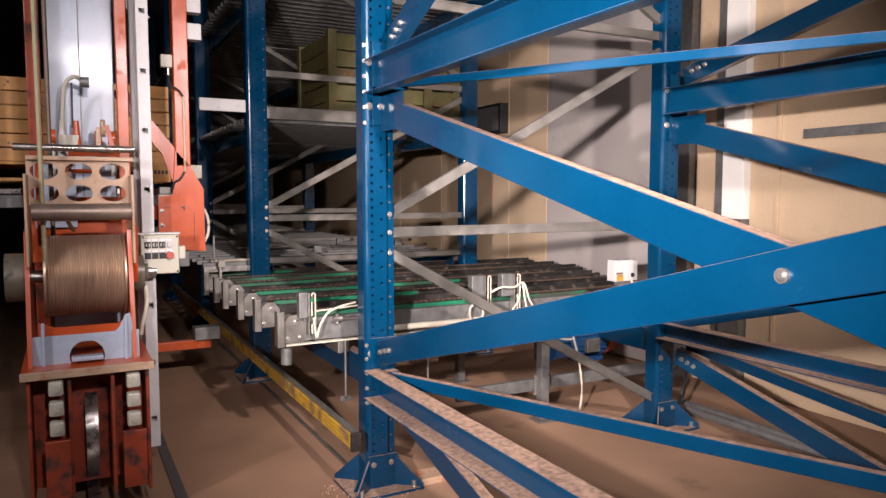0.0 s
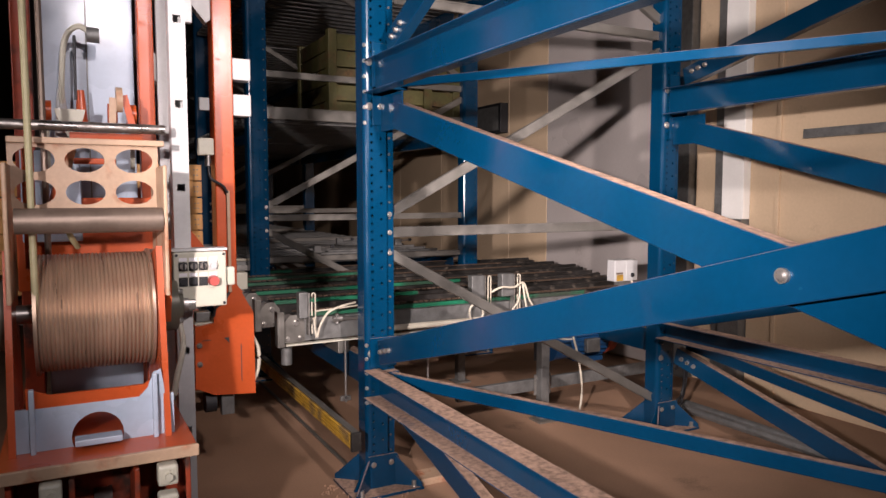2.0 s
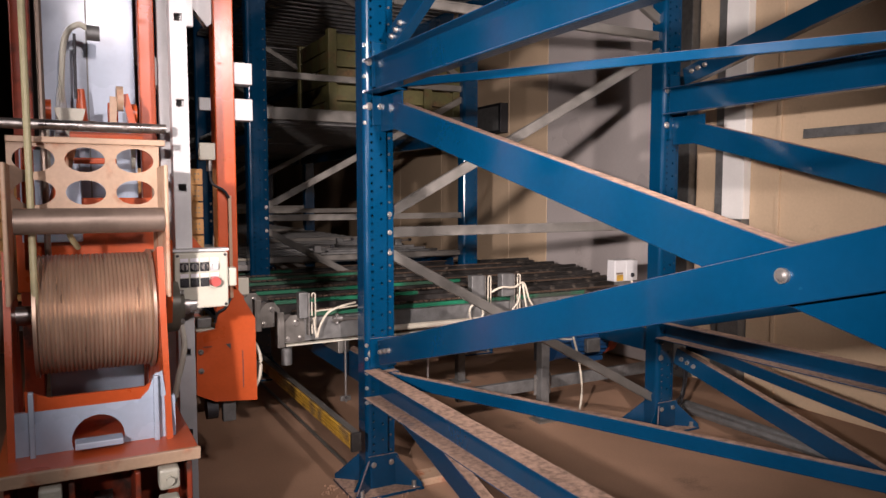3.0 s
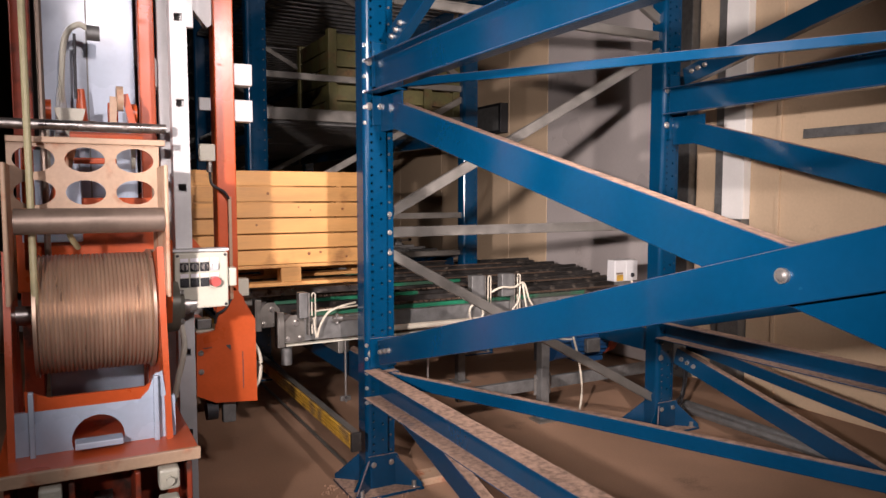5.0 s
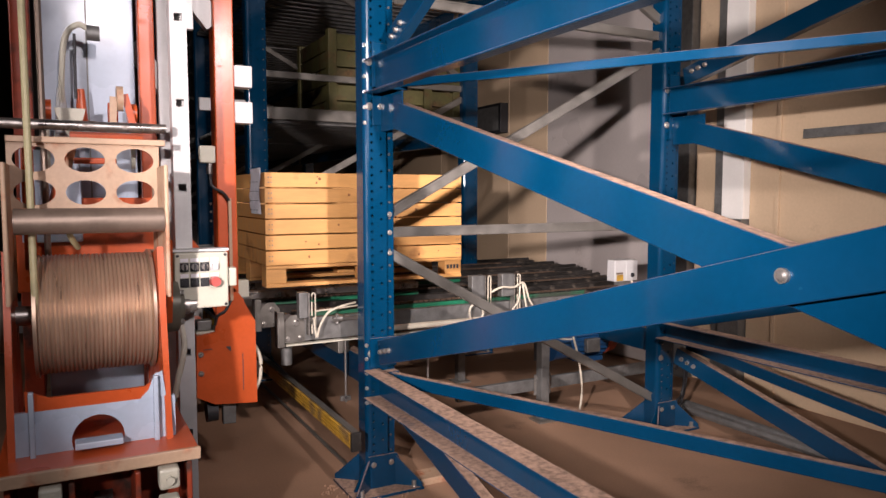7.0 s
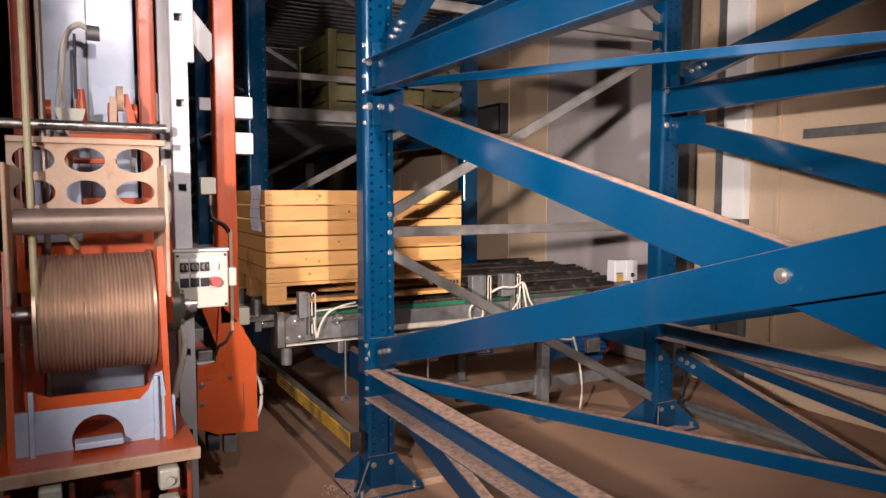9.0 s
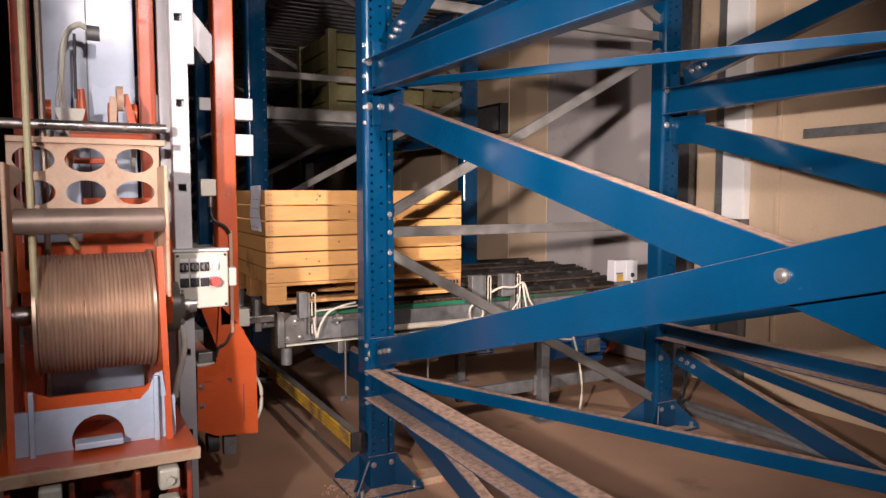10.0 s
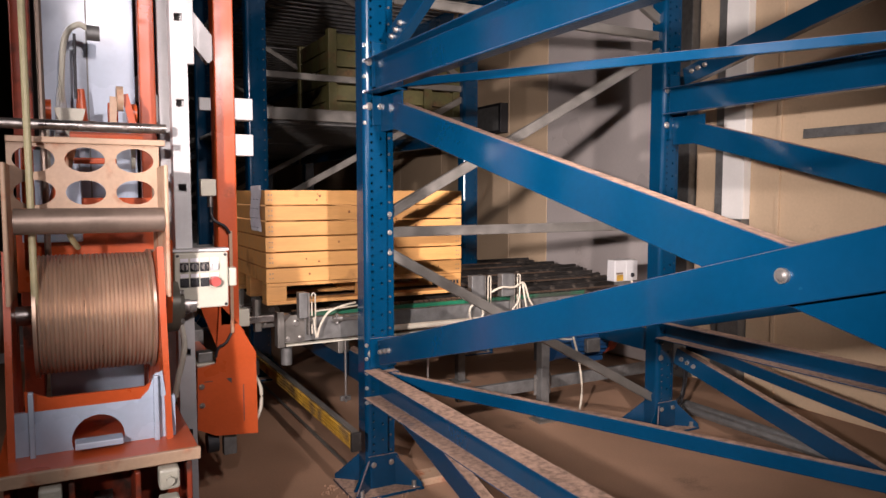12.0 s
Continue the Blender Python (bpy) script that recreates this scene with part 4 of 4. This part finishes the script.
    # mast
    part("mast_sheet", box(B(), -0.07, 2.90, 0.62, 0.245, 2.93, 6.0, 0.004), CABINET, ob, "pale blue-grey mast sheet")
    part("mast_seam", box(B(), 0.085, 2.895, 1.1, 0.090, 2.899, 6.0), DULL, ob)
    for x0, x1, m in ((-0.145, -0.085, DARKORANGE), (0.252, 0.306, ORANGE)):
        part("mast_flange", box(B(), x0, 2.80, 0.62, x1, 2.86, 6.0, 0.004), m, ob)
    part("mast_inner_rail", box(B(), 0.318, 2.82, 0.62, 0.358, 2.86, 6.0, 0.004), WHITE, ob, "white mast rail")
    bm = B()
    z = 0.13
    while z < 5.9:
        extrude(bm, square_ring(0.333, z, 0.388, z + 0.29, 24), "y", 2.595, 2.603, square_ring(0.3475, z + 0.132, 0.3735, z + 0.158, 24))
        z += 0.29
    box(bm, 0.333, 2.603, 0.13, 0.339, 2.66, 5.9)
    box(bm, 0.382, 2.603, 0.13, 0.388, 2.66, 5.9)
    box(bm, 0.339, 2.652, 0.13, 0.382, 2.658, 5.9)
    part("mast_guide", bm, WHITE, ob, "white perforated mast guide rail")
    # rope guides and small fittings in front of the mast sheet
    part("rope", cyl(B(), (-0.088, 2.36, 1.02), (-0.10, 2.40, 6.0), 0.010, 10), LIFTROPE, ob, "pale greased lift rope", smooth=True)
    part("rope", cyl(B(), (-0.055, 2.62, 1.20), (-0.06, 2.64, 6.0), 0.010, 10), UMBER, ob, smooth=True)
    part("hopper", extrude(B(), [(-0.022, 1.70), (0.072, 1.70), (0.066, 1.675), (0.040, 1.60), (0.020, 1.60), (-0.016, 1.675)], "y", 2.70, 2.735), CREAM, ob, "pale funnel-shaped tray")
    part("thin_line", cyl(B(), (0.045, 2.77, 1.74), (0.047, 2.77, 1.96), 0.005, 8), INK, ob, smooth=True)
    part("guide_pulley", cyl(B(), (0.165, 2.66, 1.735), (0.185, 2.66, 1.735), 0.042, 28), TAN, ob, "tan rope pulley", smooth=True)
    part("pulley_strap", obox(B(), (0.19, 2.65, 1.75), (0.225, 2.65, 1.60), 0.008, 0.022), ORANGE, ob)
    part("pulley_strap", obox(B(), (0.155, 2.65, 1.74), (0.15, 2.65, 1.59), 0.008, 0.022), TAN, ob)
    part("cross_strut", obox(B(), (0.03, 2.60, 1.57), (-0.02, 2.60, 1.38), 0.010, 0.022), TAN, ob)
    part("cross_bar", box(B(), 0.02, 2.60, 1.595, 0.24, 2.62, 1.615), ORANGE, ob)
    part("edge_strip", box(B(), -0.112, 2.235, 0.63, -0.098, 2.258, 0.86, 0.003), CABINET, ob)
    part("edge_strip", box(B(), 0.213, 2.235, 0.63, 0.227, 2.258, 0.87, 0.003), CABINET, ob)
    # tan colour paints the pale highlight along the orange front edge
    part("front_lip", box(B(), -0.19, 2.085, 0.65, 0.32, 2.099, 0.685, 0.003), TAN, ob, "front lip painted pale for its glint")
    part("bracket_rib", box(B(), 0.0, 2.20, 0.690, 0.125, 2.255, 0.708, 0.003), CABINET, ob)
    part("hose", tube(B(), [(0.0, 2.82, 1.68), (0.005, 2.80, 1.83), (0.02, 2.78, 1.95), (0.06, 2.76, 1.99), (0.10, 2.76, 1.97)], 0.010), CREAM, ob, "pale bent hose", smooth=True)
    part("hose_end", cyl(B(), (0.085, 2.76, 1.965), (0.125, 2.76, 1.965), 0.026, 20), DULL, ob, smooth=True)
    for x in (0.0, 0.062):
        part("cone_fitting", cyl(B(), (x, 2.82, 1.60), (x, 2.82, 1.78), 0.026, 16, 0.012), ORANGE if x else WHITE, ob, smooth=True)
    part("fitting_tray", box(B(), -0.02, 2.74, 1.62, 0.095, 2.88, 1.655, 0.004), WHITE, ob)
    for x in (-0.06, 0.14, 0.20):
        part("small_pulley", cyl(B(), (x, 2.70, 1.69), (x + 0.03, 2.70, 1.69), 0.035, 24), ORANGE, ob, smooth=True)
        part("pulley_strap", box(B(), x + 0.008, 2.69, 1.50, x + 0.022, 2.705, 1.67), CREAM, ob)
    # control panel on its bracket
    panel = part("control_panel", box(B(), 0.316, 2.51, 1.022, 0.492, 2.585, 1.214, 0.006), CREAM, ob, "pale control box with two rows of switches")
    for i in range(4):
        x = 0.347 + i * 0.033
        for j, z in enumerate((1.166, 1.113)):
            part("legend_plate", box(B(), x - 0.013, 2.506, z + 0.017, x + 0.013, 2.5098, z + 0.029), PAPER, panel)
            part("switch_plate", box(B(), x - 0.0145, 2.506, z - 0.016, x + 0.0145, 2.5098, z + 0.014), BLACK if not (j == 0 and i == 3) else WHITE, panel)
            if j == 0:
                bm = cyl(B(), (x, 2.506, z), (x, 2.492, z), 0.011, 18)
                part("knob", bm, WHITE if i == 3 else STEEL, panel, smooth=True)
                if i < 3:
                    part("lever", box(B(), x - 0.003, 2.482, z - 0.011, x + 0.003, 2.4925, z + 0.011, 0.001), BLACK, panel)
            elif i < 3:
                part("push_button", cyl(B(), (x, 2.506, z), (x, 2.499, z), 0.010, 18), BLACK, panel, smooth=True)
            else:
                part("stop_button", cyl(B(), (x, 2.506, z), (x, 2.480, z), 0.019, 24, 0.016), RED, panel, "red mushroom stop button", smooth=True)
    for x in (0.326, 0.482):
        for z in (1.032, 1.204):
            part("screw", cyl(B(), (x, 2.5105, z), (x, 2.507, z), 0.005, 10), BLACK, panel)
    part("panel_bracket", box(B(), 0.24, 2.53, 1.216, 0.50, 2.60, 1.224), WHITE, ob)
    part("panel_connector", box(B(), 0.4925, 2.53, 1.09, 0.525, 2.57, 1.155, 0.005), CREAM, ob)
    part("cable", tube(B(), [(0.33, 2.50, 0.98), (0.335, 2.47, 0.90), (0.31, 2.45, 0.80), (0.30, 2.45, 0.74)], 0.010), IVORY, ob, smooth=True)
    part("collector_arm", box(B(), 0.30, 4.18, 0.28, 0.92, 4.24, 0.345, 0.005), ORANGE, ob)
    part("collector_head", box(B(), 0.80, 4.14, 0.346, 0.98, 4.26, 0.44, 0.006), DULL, ob, "grey current collector head")
    part("far_mast", box(B(), 0.0, 5.35, 0.62, 0.30, 5.55, 6.0, 0.005), ORANGE, ob)

    # lift carriage
    car = part("carriage_column", box(B(), 0.556, 3.03, 0.86, 0.636, 3.13, 3.6, 0.005), ORANGE, ob, "orange lift carriage column", at=(0.55, 3.05, 0.40))
    bm = extrude(B(), [(0.455, 0.43), (0.53, 0.392), (0.705, 0.378), (0.702, 0.735), (0.636, 0.858), (0.556, 0.95), (0.535, 0.70), (0.46, 0.69)], "y", 3.03, 3.05)
    box(bm, 0.46, 3.0505, 0.43, 0.70, 3.55, 0.45)
    box(bm, 0.695, 3.0505, 0.40, 0.702, 3.40, 0.73)
    part("carriage_box", bm, ORANGE, car, "orange carriage end plate")
    part("box_seam", box(B(), 0.645, 3.0275, 0.44, 0.648, 3.0295, 0.60), INK, car)
    for z in (0.53, 0.61):
        bm = B()
        bolt(bm, (0.475, 3.03, z), (0, -1, 0), 0.009, 0.012)
        part("bolt", bm, STEEL, car)
    part("diagonal_strut", obox(B(), (0.40, 3.08, 2.185), (0.57, 3.08, 1.975), 0.05, 0.085), WHITE, car, "white diagonal strut")
    part("inner_column", box(B(), 0.445, 3.0, 1.93, 0.475, 3.03, 3.6, 0.003), WHITE, car)
    part("diagonal_strut", obox(B(), (0.25, 3.10, 1.865), (0.42, 3.10, 1.655), 0.05, 0.07), WHITE, car)
    for z in (1.62, 1.77):
        part("guide_pad", box(B(), 0.6365, 3.05, z - 0.045, 0.715, 3.12, z + 0.045, 0.004), WHITE, car, "white guide pad")
    sw = part("limit_switch", box(B(), 0.49, 3.02, 1.405, 0.552, 3.06, 1.475, 0.005), CREAM, car, "pale limit switch")
    part("switch_stem", cyl(B(), (0.53, 3.04, 1.404), (0.53, 3.04, 1.36), 0.012, 14), STEEL, sw, smooth=True)
    part("cable", tube(B(), [(0.53, 3.03, 1.36), (0.535, 3.015, 1.31), (0.58, 3.012, 1.28), (0.60, 3.014, 1.25)], 0.006), BLACK, car, smooth=True)
    part("conduit", box(B(), 0.597, 3.014, 0.83, 0.611, 3.028, 1.26, 0.003), TAN, car, "pale cable conduit")
    part("brace_plate", extrude(B(), [(0.48, 0.95), (0.54, 0.95), (0.60, 0.74), (0.56, 0.72)], "y", 3.055, 3.065), ORANGE, car)
    part("long_arm", obox(B(), (0.635, 3.075, 0.80), (0.27, 3.075, 1.275), 0.03, 0.075), ORANGE, car, "orange diagonal arm of the carriage")
    part("inner_shelf", box(B(), 0.462, 3.052, 0.692, 0.62, 3.20, 0.702, 0.002), CREAM, car)
    part("shelf_block", box(B(), 0.47, 3.07, 0.703, 0.53, 3.13, 0.745, 0.004), DULL, car)
    part("cable", tube(B(), [(0.60, 3.02, 0.83), (0.575, 3.015, 0.79), (0.545, 3.02, 0.77), (0.535, 3.03, 0.73)], 0.006), BLACK, car, smooth=True)
    part("scratch_seam", box(B(), 0.485, 3.0275, 0.628, 0.52, 3.0295, 0.631), INK, car)
    part("lock_slot", extrude(B(), [(0.575, 0.635), (0.597, 0.635), (0.597, 0.612)], "y", 3.0275, 3.0295), INK, car)
    part("foot_block", box(B(), 0.565, 3.06, 0.29, 0.62, 3.10, 0.395, 0.004), DULL, car)
    part("lower_roller", cyl(B(), (0.50, 3.09, 0.35), (0.545, 3.09, 0.35), 0.045, 24), BLACK, car, smooth=True)
    part("cable_loop", tube(B(), [(0.706, 3.06, 0.62), (0.73, 3.07, 0.56), (0.728, 3.07, 0.48), (0.706, 3.06, 0.43)], 0.008), IVORY, car, smooth=True)
    part("fork_table", box(B(), -0.55, 3.85, 0.62, 0.62, 4.42, 0.70, 0.004), DULL, car)
    part("carriage_beam", box(B(), 0.40, 3.13, 0.56, 0.60, 5.2, 0.64, 0.004), ORANGE, car)
    part("connector_block", box(B(), 0.645, 3.30, 0.80, 0.74, 3.36, 0.88, 0.004), CREAM, car)
    fork = part("telescopic_fork", box(B(), -0.52, 3.88, 0.705, 0.60, 3.98, 0.742, 0.003), STEEL, car)
    fork_two = part("telescopic_fork", box(B(), -0.52, 4.28, 0.705, 0.60, 4.38, 0.742, 0.003), STEEL, car)
    return ob, wheel, drum, car, (fork, fork_two)


crane, crane_wheel, crane_drum, carriage, forks = stacker_crane()
tagged(part("crane_rail", box(B(), 0.045, -5.5, 0.0, 0.095, 15, 0.10, 0.004), STEEL), "steel floor rail of the stacker crane", "rail")


# ---- what moves ----
def glide(keys, t):
    """Smooth value at t through keys of (seconds, value), flat beyond them, with no overshoot."""
    if t <= keys[0][0]:
        return keys[0][1]
    if t >= keys[-1][0]:
        return keys[-1][1]
    n = len(keys)
    d = [(keys[i + 1][1] - keys[i][1]) / (keys[i + 1][0] - keys[i][0]) for i in range(n - 1)]
    m = [d[0]] + [0 if d[i - 1] * d[i] <= 0 else 2 * d[i - 1] * d[i] / (d[i - 1] + d[i]) for i in range(1, n - 1)] + [d[-1]]
    for i in range(n - 1):
        (a, va), (b, vb) = keys[i], keys[i + 1]
        if a <= t <= b:
            h, u = b - a, (t - a) / (b - a)
            return va * (1 + 2 * u) * (1 - u) ** 2 + m[i] * h * u * (1 - u) ** 2 + vb * u * u * (3 - 2 * u) + m[i + 1] * h * u * u * (u - 1)


TRAVEL = [(0, 1.201), (0.5, 0.634), (1.0, 0.22), (1.5, 0.08), (2.0, 0.029), (2.5, 0.007), (3.0, 0.0), (12, 0.0)]
LIFT = [(0, 0.710), (0.5, 0.503), (1.0, 0.333), (1.5, 0.222), (2.0, 0.169), (2.5, 0.152), (3.0, 0.1475), (5.0, 0.143), (6.6, 0.143),
        (7.0, 0.136), (7.2, 0.127), (8.0, 0.060), (8.8, 0.012), (9.5, 0.0), (12, 0.0)]
REACH = [(0, -1.49), (3.2, -1.49), (3.7, -1.33), (4.2, -1.03), (4.8, -0.60), (5.2, -0.307), (5.6, -0.084), (6.0, -0.018), (6.5, 0.0), (12, 0.0)]


def motions():
    times = [k * 0.25 for k in range(49)]
    go, up, out = (lambda t: glide(TRAVEL, t)), (lambda t: glide(LIFT, t)), (lambda t: glide(REACH, t))
    base = crane.location.copy()
    walk(crane, [(t, Matrix.Translation(base + Vector((0, go(t), 0)))) for t in times])
    c0 = carriage.location.copy()
    walk(carriage, [(t, Matrix.Translation(c0 + Vector((0, 0, up(t))))) for t in times])
    w0, d0 = crane_wheel.location.copy(), crane_drum.location.copy()
    walk(crane_wheel, [(t, Matrix.Translation(w0) @ Matrix.Rotation(-go(t) / 0.23, 4, "X")) for t in times])
    walk(crane_drum, [(t, Matrix.Translation(d0) @ Matrix.Rotation(up(t) / 0.19, 4, "X")) for t in times])
    for f in forks:
        f0 = f.location.copy()
        walk(f, [(t, Matrix.Translation(f0 + Vector((min(out(t) + 1.49, 1.3), 0, 0)))) for t in times])
    k0 = crate.location.copy()
    walk(crate, [(t, Matrix.Translation(k0 + Vector((out(t), go(t) if t < 3 else 0, max(0.0, up(t) - 0.043))))) for t in times])


motions()
